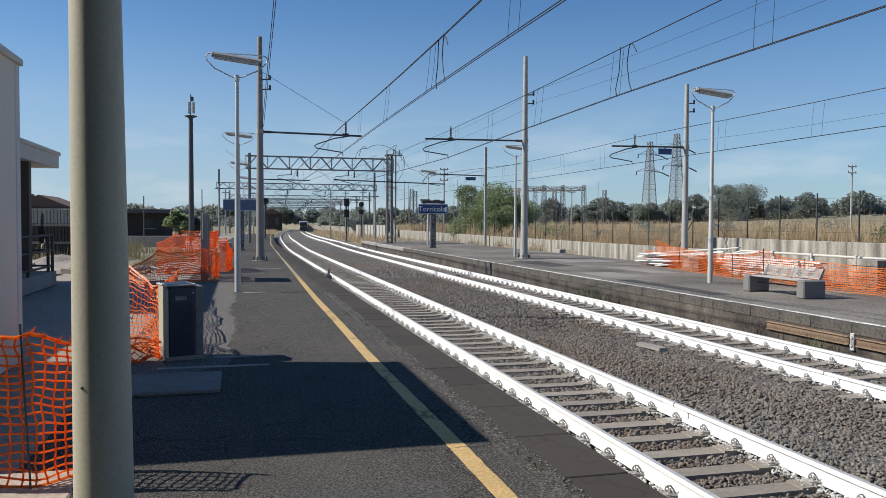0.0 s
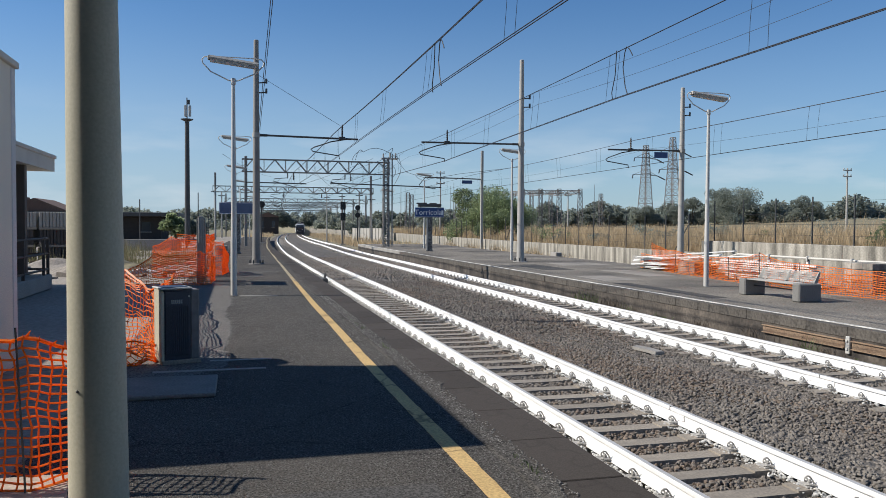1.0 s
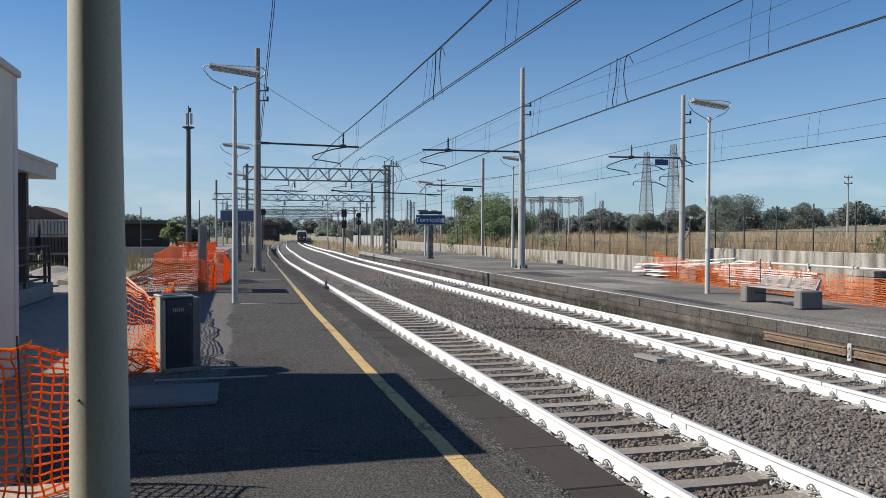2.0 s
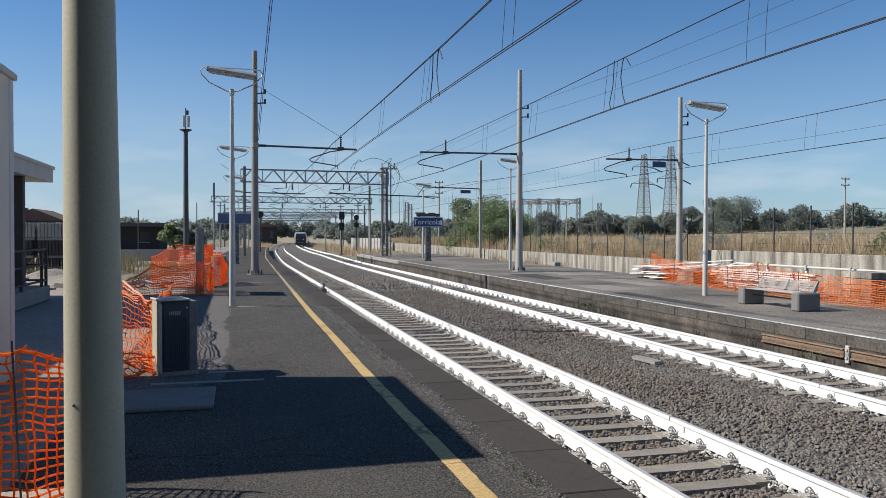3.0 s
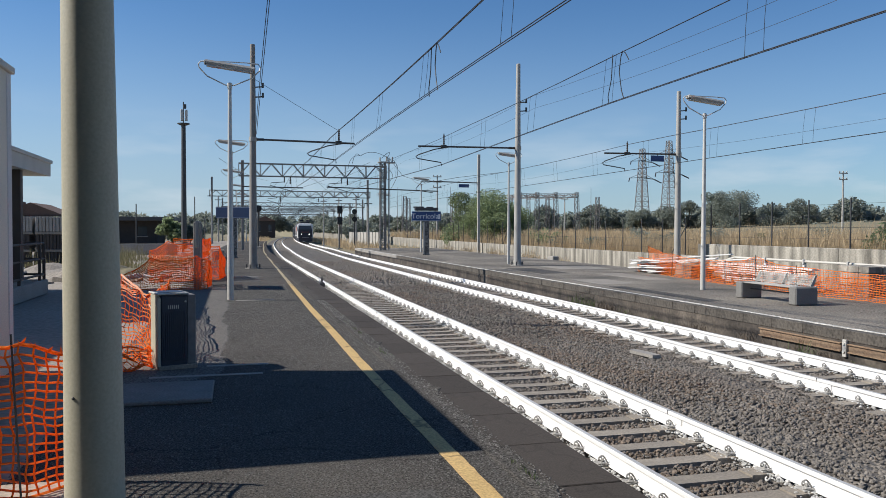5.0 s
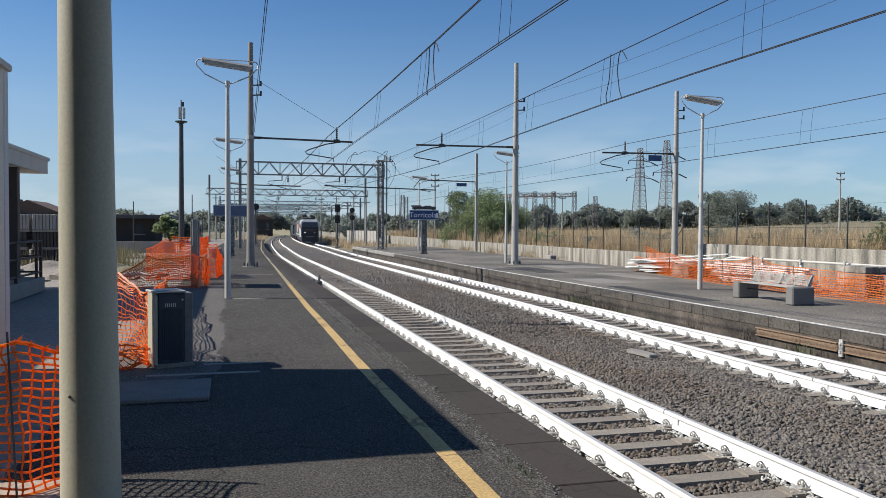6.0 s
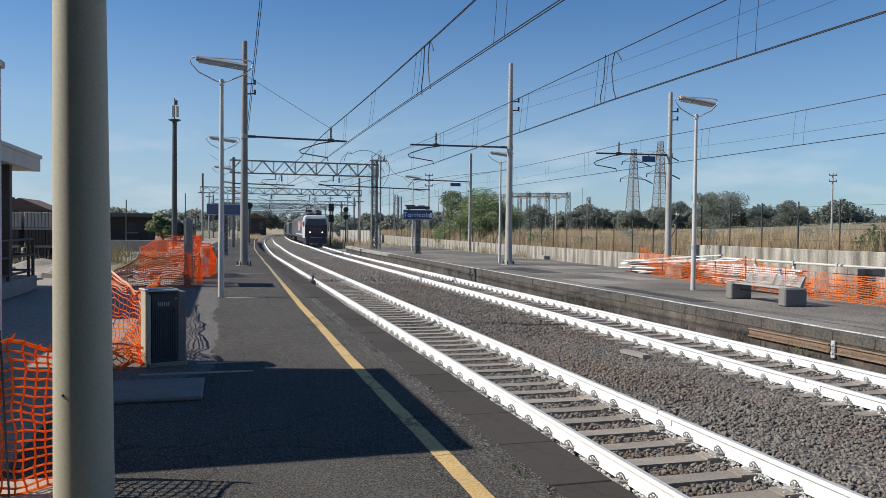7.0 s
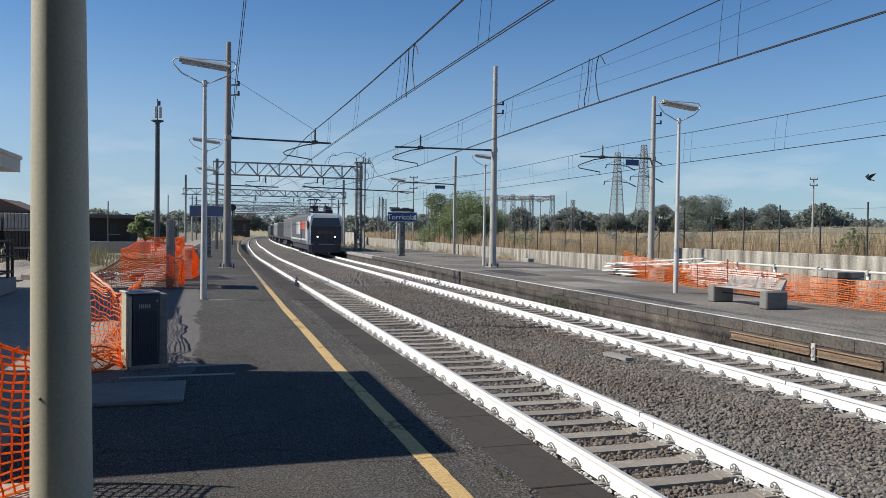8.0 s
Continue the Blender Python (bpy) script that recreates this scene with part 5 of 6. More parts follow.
# yard clutter: stacked kerb pallets, container, low wall, concrete tubs
for k, (x, y, z) in enumerate(((-9.9, 41, 0), (-8.5, 41, 0), (-7.1, 41, 0), (-9.8, 41, 0.835), (-8.4, 41, 0.835), (-7.15, 41, 0.835), (-9.75, 41, 1.67), (-8.45, 41, 1.67))):
    pl = thing("block_pallet", x, y, z - 0.15, rng.uniform(-6, 6), "pallet of pale kerb stones stacked in the yard" if z > 1 else "dark wrapped pallet of paving blocks in the yard", "pallet", "paving pallets")
    part("pallet_base", Shape().box(-0.6, -0.5, 0, 0.6, 0.5, 0.12, 0.01), M["sleeper"], pl)
    for a in range(8):
        part("block", Shape().box(-0.58 + a * 0.147, -0.48, 0.125, -0.45 + a * 0.147, 0.48, 0.83, 0.02), M["concrete"] if z > 1 else M["shed"], pl)
solid("low_wall", Shape().box(-11, 57.5, -0.2, -3.8, 57.8, 0.75, 0.02), M["concrete"], "low grey concrete wall in the yard", "wall", "structure")
for x, y in ((-0.95, 47.5), (-0.95, 48.6)):
    solid("concrete_tub", Shape().lathe([(0.38, 0), (0.42, 0.55), (0.36, 0.57), (0.33, 0.4)], 14, (x, y, 0)), M["sleeper"], "dark round concrete tub on the platform", "planter", group="concrete tubs")


def house(x, y, w, d, h, roof, wall, label, gable=True, over=0.5):
    t = thing("house", x, y, -0.2 + fall(y), 0, label, "building")
    part("wall", Shape().box(-w / 2, 0, 0, w / 2, d, h), M[wall], t)
    if gable:
        part("roof", Shape().prism([(-w / 2 - over, h), (w / 2 + over, h), (0, h + w * 0.24)], 1, -over, d + over), M[roof], t)
    else:
        part("roof", Shape().box(-w / 2 - over, -over, h, w / 2 + over, d + over, h + 0.45, 0.04), M[roof], t)
    for k in range(max(2, int(w / 3))):
        wx = -w / 2 + (k + 0.5) * w / max(2, int(w / 3))
        wd = part("window", Shape().box(wx - 0.5, -0.05, h * 0.4, wx + 0.5, 0.1, h * 0.78, 0.01), M["glass"], t)
        part("sill", Shape().box(wx - 0.6, -0.14, h * 0.4 - 0.1, wx + 0.6, 0.0, h * 0.4), M["concrete"], wd)
    return t


house(-15.0, 96.0, 13.0, 10, 2.9, "darksteel", "shed", "low dark shed with a flat overhanging roof", gable=False, over=2.0)
house(-21.5, 95.0, 6.0, 9, 3.4, "rooftile", "shed", "dark gabled shed beside the low one")
house(-34, 92, 20.0, 9, 4.6, "rooftile", "shed", "long low building with a brown roof behind the yard", gable=False)
house(10.0, 268.0, 7.0, 7, 5.6, "rooftile", "shed", "small dark railway building beside the line")

pf = thing("panel_fence", 17.0, 119.0, -0.9, -52, "pale concrete panel fence beyond the end of the platform", "fence")
for k in range(10):
    part("panel", Shape().box(k * 0.6, 0, 0, k * 0.6 + 0.56, 0.08, 2.25, 0.01), M["fascia"], pf)
    part("post", Shape().box(k * 0.6 - 0.04, -0.04, 0, k * 0.6, 0.1, 2.32, 0.01), M["concrete"], pf)

# ---------- signals ----------


def signal(x, y, z, h, heads, label):
    t = thing("railway_signal", x, y, z, 0, label, "railway signal", "railway signals")
    part("post", Shape().lathe([(0.09, 0), (0.08, h), (0.04, h + 0.02)], 10), M["darksteel"], t)
    for hz, rnd in heads:
        if rnd:
            hd = part("disc", Shape().tube((0, -0.22, hz), (0, -0.16, hz), 0.33, n=20), M["black"], t, "round black signal disc")
            part("lens_hood", Shape().tube((0, -0.5, hz), (0, -0.22, hz), 0.14, n=12), M["black"], hd)
        else:
            hd = part("head", Shape().box(-0.33, -0.3, hz - 0.5, 0.33, -0.08, hz + 0.5, 0.03), M["black"], t, "square black signal head")
            for dz in (-0.25, 0.25):
                part("lens_hood", Shape().tube((0, -0.5, hz + dz), (0, -0.3, hz + dz), 0.13, n=12), M["black"], hd)
    part("ladder", Shape().tube((-0.18, 0.15, 0), (-0.18, 0.15, h), 0.02, n=4).tube((0.18, 0.15, 0), (0.18, 0.15, h), 0.02, n=4), M["darksteel"], t)
    part("base", Shape().box(-0.3, -0.3, -0.2, 0.3, 0.3, 0.1, 0.02), M["concrete"], t)
    return t


signal(13.2, 101, -0.72, 5.2, ((5.0, False), (3.6, False)), "tall black signal with two square heads")
signal(14.8, 99, -0.7, 4.7, ((4.7, True), (3.75, True)), "black signal with two round discs")
signal(2.3, 78, 0.0, 3.9, ((3.75, True),), "black round signal beside the platform")

# ---------- field: posts, poles, pylons, substation ----------
fp = thing("wire_fence", label="dark steel fence posts with thin wires on the retaining wall", category="fence", kind="structure")
y = 10.0
while y < 130:
    c = bend(y) if y > 60 else 0
    zt = 1.05 if y < 38.5 else 0.38
    part("post", Shape().box(25.15 + c - 0.024, y - 0.024, zt - 0.3, 25.15 + c + 0.024, y + 0.024, zt + 2.15), M["darksteel"], fp)
    y += 2.5
for y in (11, 22.4, 39.9, 70):
    zt = 1.05 if y < 38.5 else 0.38
    part("brace", Shape().tube((25.15, y, zt + 1.7), (25.15, y + 1.6, zt), 0.03, n=4), M["darksteel"], fp)
for dz in (0.4, 0.9, 1.4, 1.9):
    part("wire", Shape().sweep([(25.15, 5, 1.05 + dz), (25.15, 38.4, 1.05 + dz)], 0.006, 3).sweep([(25.15, 39, 0.38 + dz), (25.15, 60, 0.38 + dz), (25.15 + bend(95), 95, 0.38 + dz), (25.15 + bend(128), 128, 0.38 + dz)], 0.006, 3), M["darksteel"], fp)


def wood_pole(x, y, z, h, arms, label):
    t = thing("utility_pole", x, y, z, 0, label, "utility pole", "utility poles")
    part("pole", Shape().lathe([(0.14, 0), (0.085, h), (0.05, h + 0.02)], 8), M["mast"], t)
    for k in range(arms):
        a = part("crossarm", Shape().box(-0.62, -0.06, h - 0.3 - k * 0.75, 0.62, 0.06, h - 0.18 - k * 0.75, 0.01), M["mast"], t)
        for x in (-0.52, 0.52):
            part("insulator", Shape().lathe([(0.03, 0), (0.07, 0.1), (0.04, 0.2)], 8, (x, 0, h - 0.18 - k * 0.75)), M["insul"], a)
    return t


wood_pole(28.0, 108.0, 0.3, 9.2, 3, "weathered utility pole with crossarms behind the bush")
wood_pole(71.6, 79.6, 0.8, 8.2, 2, "weathered utility pole with crossarms in the field")
wood_pole(52.0, 118.0, 0.6, 6.4, 1, "slim utility pole in the field")
mp = thing("catenary_mast", 25.0, 79.0, -0.7, 0, "slim grey mast with a long bracket arm", "catenary mast", "overhead line masts")
part("pole", Shape().box(-0.13, -0.13, 0, 0.13, 0.13, 10.4, 0.02), M["mast"], mp)
part("bracket_tube", Shape().tube((0, 0, 7.4), (-6.2, 0, 7.5), 0.06, n=6).sweep([(-6.2, 0, 7.4), (-6.8, 0, 6.7), (-6.6, 0, 6.5), (-5.0, 0, 6.3)], 0.04, 5), M["darksteel"], mp)
part("number_plate", Shape().box(-2.2, -0.05, 6.9, -1.1, 0.0, 7.25), M["blue"], mp, "small blue plate")


def pylon(x, y, h, label):
    t = thing("pylon", x, y, 1.0, 20, label, "pylon", "power pylons")
    part("tower", tower(Shape(), 0, 0, 0, h * 0.62, 3.5, 1.9, 10, 0.09), M["pylon"], t)
    part("upper_tower", tower(Shape(), 0, 0, h * 0.62, h, 1.9, 1.0, 8, 0.085), M["pylon"], t)
    for k, (z, w) in enumerate(((h * 0.66, 5.2), (h * 0.86, 4.6))):
        for sx in (-1, 1):
            a = Shape().tube((0, -0.8, z), (sx * w, 0, z - 0.4), 0.09, n=4).tube((0, 0.8, z), (sx * w, 0, z - 0.4), 0.09, n=4).tube((0, 0, z + 1.3), (sx * w, 0, z - 0.4), 0.07, n=4)
            arm = part("crossarm", a, M["pylon"], t)
            part("insulator", Shape().tube((sx * w, 0, z - 0.4), (sx * (w + 1.6), -1.2, z - 1.4), 0.16, n=6), M["insul"], arm)
    return t


pylon(111.4, 199.4, 23.6, "tall grey lattice power pylon in the field")
pylon(111.3, 185.2, 24.3, "second tall grey lattice power pylon in the field")
ss = thing("substation_frame", 0, 0, 0, 0, "grey lattice frames of an electric substation", "substation")
SX = [(56.5, 151), (60.0, 150), (63.6, 148.8), (67.6, 147.4)]
for k, (x, y) in enumerate(SX):
    part("lattice_post", tower(Shape(), x, y, 0.5, 9.4, 1.0, 0.6, 8, 0.045), M["pylon"], ss)
    part("lattice_post", tower(Shape(), x - 1.0, y + 13, 0.5, 9.4, 1.0, 0.6, 8, 0.045), M["pylon"], ss)
    if k:
        a, c = SX[k - 1], SX[k]
        part("beam", lattice(Shape(), (a[0], a[1], 8.4), (c[0], c[1], 8.4), 0.6, 0.7, 5, 0.045), M["pylon"], ss)
    part("beam", lattice(Shape(), (x, y, 8.4), (x - 1.0, y + 13, 8.4), 0.6, 0.6, 8, 0.035), M["pylon"], ss)
for x, y in ((45, 165), (43, 155), (72, 150), (36, 170), (33, 160)):
    part("lightning_rod", Shape().tube((x, y, 0.3), (x, y, 10.5), 0.09, 0.03, n=6), M["pylon"], ss)
    part("lattice_post", tower(Shape(), x + 1.5, y, 0.5, 8.6, 0.9, 0.6, 7, 0.05), M["pylon"], ss)

# ---------- trees ----------


def leaves(n, centres, size, rng, squash=0.8):
    """Many small folded leaf sprays scattered through clump balls."""
    s = Shape()
    tot = sum(c[3] ** 2 for c in centres)
    for cx, cy, cz, r in centres:
        for _ in range(int(n * r * r / tot)):
            d = Vector((rng.gauss(0, 1), rng.gauss(0, 1), rng.gauss(0, 1))).normalized() * r * rng.uniform(0.55, 1.08)
            p = Vector((cx, cy, cz)) + Vector((d.x, d.y, d.z * squash))
            a = Vector((rng.gauss(0, 1), rng.gauss(0, 1), rng.gauss(0, 0.6))).normalized() * size * rng.uniform(0.6, 1.3)
            b = a.cross(Vector((rng.gauss(0, 1), rng.gauss(0, 1), rng.gauss(0, 1)))).normalized() * size * rng.uniform(0.3, 0.6)
            o = len(s.v)
            s.v += [tuple(p - a), tuple(p + b), tuple(p + a), tuple(p - b + a * 0.1)]
            s.f += [(o, o + 1, o + 2, o + 3)]
    return s


def tree(x, y, z, h, w, seed, m, n, size, trunk=0.35, label="", name="tree", cat="tree", group=""):
    rng = random.Random(seed)
    t = thing(name, x, y, z, 0, label, cat, group)
    th = h * trunk
    tr = Shape().tube((0, 0, -0.3), (rng.uniform(-.2, .2), 0, th), h * 0.03, h * 0.02, n=7, caps=False)
    cs = []
    for k in range(rng.randint(9, 13)):
        a, rr = rng.uniform(0, 6.28), w * 0.5 * math.sqrt(rng.uniform(0.02, 1)) * 0.8
        zz = th + (h - th) * rng.uniform(0.12, 0.85) * (1 - 0.35 * (rr / (w * 0.5)) ** 2)
        r = w * rng.uniform(0.13, 0.24)
        cs.append((rr * math.cos(a), rr * math.sin(a), min(zz, h - r * 0.6), r))
        tr.tube((0, 0, th * 0.8), (rr * math.cos(a) * 0.85, rr * math.sin(a) * 0.85, min(zz, h - r) - 0.1), h * 0.012, h * 0.004, n=4, caps=False)
    part("trunk", tr, M["bark"], t)
    o = new("crown", leaves(n, cs, size, rng).mesh("crown", M[m], fix=False))
    o.parent = t
    return t


tree(30.6, 93.0, 0.2, 6.0, 11.0, 1, "leaf_light", 32000, 0.115, 0.06, "broad green bush behind the retaining wall", "bush", "bush")
tree(32.2, 99.0, 0.2, 8.2, 9.0, 2, "leaf_light", 22000, 0.125, 0.12, "taller green bush behind the retaining wall", "bush", "bush")
tree(29.0, 87.0, 0.2, 3.9, 4.6, 5, "leaf_light", 10000, 0.11, 0.05, "small green bush at the foot of the larger ones", "bush", "bush")
rng = random.Random(8)
for k in range(14):
    u = k / 19
    x, y = 78 + 62 * u, 176 - 40 * u
    h = 6.8 + 3.6 * math.exp(-((u - 0.5) / 0.18) ** 2) + rng.uniform(-1.4, 1.2)
    tree(x + rng.uniform(-3, 3), y + rng.uniform(-6, 6), 0.8, h, h * rng.uniform(0.75, 1.0), 20 + k, "leaf_hazed", 8000, 0.19, 0.12, "dark green tree at the edge of the field", group="trees beyond the field")
for k, (x, y, h, w) in enumerate(((22.5, 150, 4.6, 4.2), (26.0, 168, 5.2, 5), (25.5, 142, 3.4, 3.4), (-7.5, 120, 5.0, 5), (-10.5, 130, 4.6, 5), (-5.5, 108, 4.4, 4), (-13, 118, 4.6, 4.5), (30, 195, 5.5, 6), (-9.0, 205, 4.2, 5), (-14.5, 58, 3.6, 3.0), (-13, 66, 3.4, 3.0), (-6.2, 88, 4.0, 3.0))):
    tree(x, y, -0.5 + fall(y), h, w, 60 + k, "leaf_hazed" if k < 9 else "leaf_light", 1600, 0.26, 0.2, "dark green tree beside the line" if k < 9 else "light green shrub in the yard", group="trees beside the line")


def far_wood(name, pts, h, n, size, label):
    """A far belt of trees in one mesh of leaf sprays with an uneven top."""
    rng = random.Random(99 + n)
    cs = []
    for i in range(len(pts) - 1):
        (x0, y0), (x1, y1) = pts[i], pts[i + 1]
        L = math.hypot(x1 - x0, y1 - y0)
        for k in range(int(L / (h * 0.5))):
            u = rng.random()
            r = h * rng.uniform(0.28, 0.5)
            cs.append((x0 + (x1 - x0) * u + rng.uniform(-4, 4), y0 + (y1 - y0) * u + rng.uniform(-8, 8), rng.uniform(0.25, 0.75) * h, r))
    o = new(name, leaves(n, cs, size, rng).mesh(name, M["leaf_hazed"], fix=False))
    return tagged(o, label, "woods", kind="stuff")


# the belts take the haze-paled leaf colour
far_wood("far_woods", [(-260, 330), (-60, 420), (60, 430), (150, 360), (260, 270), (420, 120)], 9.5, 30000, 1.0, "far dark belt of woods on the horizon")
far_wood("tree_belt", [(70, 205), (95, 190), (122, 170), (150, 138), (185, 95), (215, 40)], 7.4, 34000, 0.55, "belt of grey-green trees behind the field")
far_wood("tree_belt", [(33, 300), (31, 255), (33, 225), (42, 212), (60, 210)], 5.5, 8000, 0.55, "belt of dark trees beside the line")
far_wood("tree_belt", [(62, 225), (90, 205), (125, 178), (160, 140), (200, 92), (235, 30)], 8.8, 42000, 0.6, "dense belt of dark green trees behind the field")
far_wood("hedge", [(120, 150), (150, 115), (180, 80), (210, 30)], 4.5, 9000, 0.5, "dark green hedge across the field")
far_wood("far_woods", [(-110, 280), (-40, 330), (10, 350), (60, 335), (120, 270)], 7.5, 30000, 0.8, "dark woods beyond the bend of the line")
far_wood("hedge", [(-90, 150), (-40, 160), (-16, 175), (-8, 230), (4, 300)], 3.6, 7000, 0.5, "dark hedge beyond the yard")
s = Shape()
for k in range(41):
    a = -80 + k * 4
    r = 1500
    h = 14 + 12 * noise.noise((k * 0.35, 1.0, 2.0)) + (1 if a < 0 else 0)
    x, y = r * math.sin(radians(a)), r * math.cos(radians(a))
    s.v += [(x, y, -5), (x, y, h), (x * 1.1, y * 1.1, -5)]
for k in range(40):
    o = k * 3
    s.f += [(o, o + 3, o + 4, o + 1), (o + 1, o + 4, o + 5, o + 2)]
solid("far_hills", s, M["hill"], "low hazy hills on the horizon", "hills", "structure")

# bird
bd = thing("bird", 0, 0, 0, 0, "small dark bird in flight with raised wings", "bird")
part("body", Shape().lathe([(0.004, -0.1), (0.03, -0.06), (0.038, 0.0), (0.026, 0.06), (0.022, 0.09), (0.003, 0.12)], 8), M["plumage"], bd, smooth=True).matrix_basis = pose(0, 0, 0, 0, 75, 0)
for sgn in (-1, 1):
    wg = Shape().add([(-0.05, sgn * 0.02, 0.015), (0.06, sgn * 0.02, 0.02), (0.03, sgn * 0.13, 0.11), (-0.06, sgn * 0.19, 0.17), (-0.05, sgn * 0.02, 0.006), (0.06, sgn * 0.02, 0.01), (0.03, sgn * 0.13, 0.102), (-0.06, sgn * 0.19, 0.163)],
                     [(0, 1, 2, 3), (7, 6, 5, 4), (0, 4, 5, 1), (1, 5, 6, 2), (2, 6, 7, 3), (3, 7, 4, 0)])
    part("wing", wg, M["plumage"], bd)
part("tail", Shape().add([(-0.08, -0.02, 0), (-0.08, 0.02, 0), (-0.18, 0.04, 0.0), (-0.18, -0.04, 0.0), (-0.08, -0.02, -0.008), (-0.08, 0.02, -0.008), (-0.18, 0.04, -0.006), (-0.18, -0.04, -0.006)],
                         [(0, 1, 2, 3), (7, 6, 5, 4), (0, 4, 5, 1), (1, 5, 6, 2), (2, 6, 7, 3), (3, 7, 4, 0)]), M["plumage"], bd)

# pale worn strip of the platform beside the nets
rng = random.Random(31)
s = Shape()
ys = [9.7 + 0.09 * k for k in range(178)]
for k, y in enumerate(ys):
    e = -0.16 + 0.12 * noise.noise((y * 0.4, 0.3, 1.0)) + 0.07 * noise.noise((y * 1.9, 0.3, 5.0)) + 0.08 * noise.noise((y * 7.0, 0.3, 5.0)) - 0.5 * max(0, 1 - k / 6) - 0.5 * max(0, 1 - (177 - k) / 6)
    s.v += [(-1.55, y, 0.001), (-1.55, y, 0.006), (e, y, 0.006), (e + 0.02, y, 0.001)]
s.f = [(k * 4 + j, k * 4 + j + 1, k * 4 + j + 5, k * 4 + j + 4) for k in range(177) for j in range(3)]
solid("gravel_strip", s, M["strip"], "pale gravelly strip along the back of the platform", "gravel", "structure")
for x0, x1, y0, y1, m in ((-0.1, 0.9, 27.5, 31.0, "patch"), (12.2, 13.6, 24.5, 27.0, "patch_pale"), (14.9, 16.1, 26.2, 30.5, "patch_pale"), (11.9, 12.5, 18.0, 23.4, "patch"), (12.6, 14.0, 31.0, 35.5, "patch"), (15.0, 17.5, 34.2, 37.0, "patch_pale"), (0.2, 1.35, 2.8, 5.3, "patch")):
    solid("asphalt_patch", Shape().box(x0, y0, -0.01 if x0 < 5 else RP - 0.01, x1, y1, 0.005 if x0 < 5 else RP + 0.006, 0.003), M[m], "asphalt repair patch in the platform", "patch", "structure", group="asphalt patches")

# rail joints and a trackside box
for ax, side, y in ((AX1, 1, 20.3), (AX1, -1, 21.1), (AX1, 1, 8.75), (AX2, -1, 10.1), (AX2, 1, 36.0), (AX2, -1, 35.0)):
    tr = tracks[0] if ax == AX1 else tracks[1]
    x = ax + side * 0.7535
    part("fishplate", Shape().box(x - 0.028, y - 0.3, RAIL - 0.125, x - 0.01, y + 0.3, RAIL - 0.055, 0.004), M["rail"], tr)
    part("joint_gap", Shape().box(x - 0.038, y - 0.006, RAIL - 0.045, x + 0.038, y + 0.006, RAIL + 0.0045), M["black"], tr, "dark gap at the rail joint")
tb = thing("trackside_box", 3.55, 33.0, -0.62, 0, "small dark rail device beside the rail", "track device")
part("box", Shape().box(-0.12, -0.3, 0, 0.12, 0.3, 0.2, 0.03), M["darksteel"], tb)
for y, h in ((0.15, 0.42), (-0.15, 0.38)):
    part("lever", Shape().tube((0, y, 0.19), (0.05, y + 0.05, h), 0.03, n=6), M["darksteel"], tb)

for y in (30.5, 45.0, 57.5):
    solid("kerb_strip", Shape().box(-1.5, y, 0.001, 1.55, y + 0.07, 0.009, 0.003), M["concrete"], "pale worn concrete strip in the asphalt", "kerb")
sb = random.Random(41)
for k in range(22):
    x, y = 26.5 + 30 * sb.random() ** 1.7, sb.uniform(20, 74)
    h = sb.uniform(0.9, 2.0)
    tree(x, y, 0.35 + (0.4 if y < 39 else 0) + (x - 25) * 0.017, h, h * sb.uniform(1.0, 1.6), 300 + k, "leaf_hazed" if k % 3 else "leaf_light", 420, 0.11, 0.05, "grey-green shrub among the dry grass", "shrub", "shrub", "shrubs in the field")

# rubble, pale sheets and spoil heaps in the yard
rr = random.Random(17)
for k in range(70):
    x, y = -2.0 - 7.5 * rr.random(), rr.uniform(27.5, 42)
    a, b, h = rr.uniform(0.08, 0.3), rr.uniform(0.08, 0.3), rr.uniform(0.06, 0.2)
    o = solid("rubble_block", Shape().prism([(-a, -b), (a * 0.8, -b * rr.uniform(0.6, 1)), (a, b * 0.7), (-a * 0.5, b)], 2, 0, h), M[rr.choice(("concrete", "yard", "rust", "line"))], "broken lump of rubble in the yard", "rubble", group="rubble in the yard")
    o.matrix_basis = pose(x, y, -0.06, rr.uniform(-12, 12), rr.uniform(-12, 12), rr.uniform(0, 360))
for k, (x, y, w) in enumerate(((-4.5, 33.5, 1.6), (-7.2, 35.5, 2.2), (-3.4, 38.0, 1.5), (-6.0, 30.5, 1.3))):
    s = Shape()
    n = 9
    for j in range(n):
        for i in range(n):
            u, v = i / (n - 1) * 2 - 1, j / (n - 1) * 2 - 1
            r = max(0, 1 - u * u - v * v)
            s.v.append((x + u * w, y + v * w * 0.8, -0.1 + 0.55 * r * (0.7 + 0.5 * noise.noise((x + u * 2, y + v * 2, 4)))))
    s.f = [(j * n + i, j * n + i + 1, (j + 1) * n + i + 1, (j + 1) * n + i) for j in range(n - 1) for i in range(n - 1)]
    solid("earth_mound", s, M["yard"] if k % 2 else M["earth"], "low heap of excavated earth and gravel", "mound", group="earth mounds")

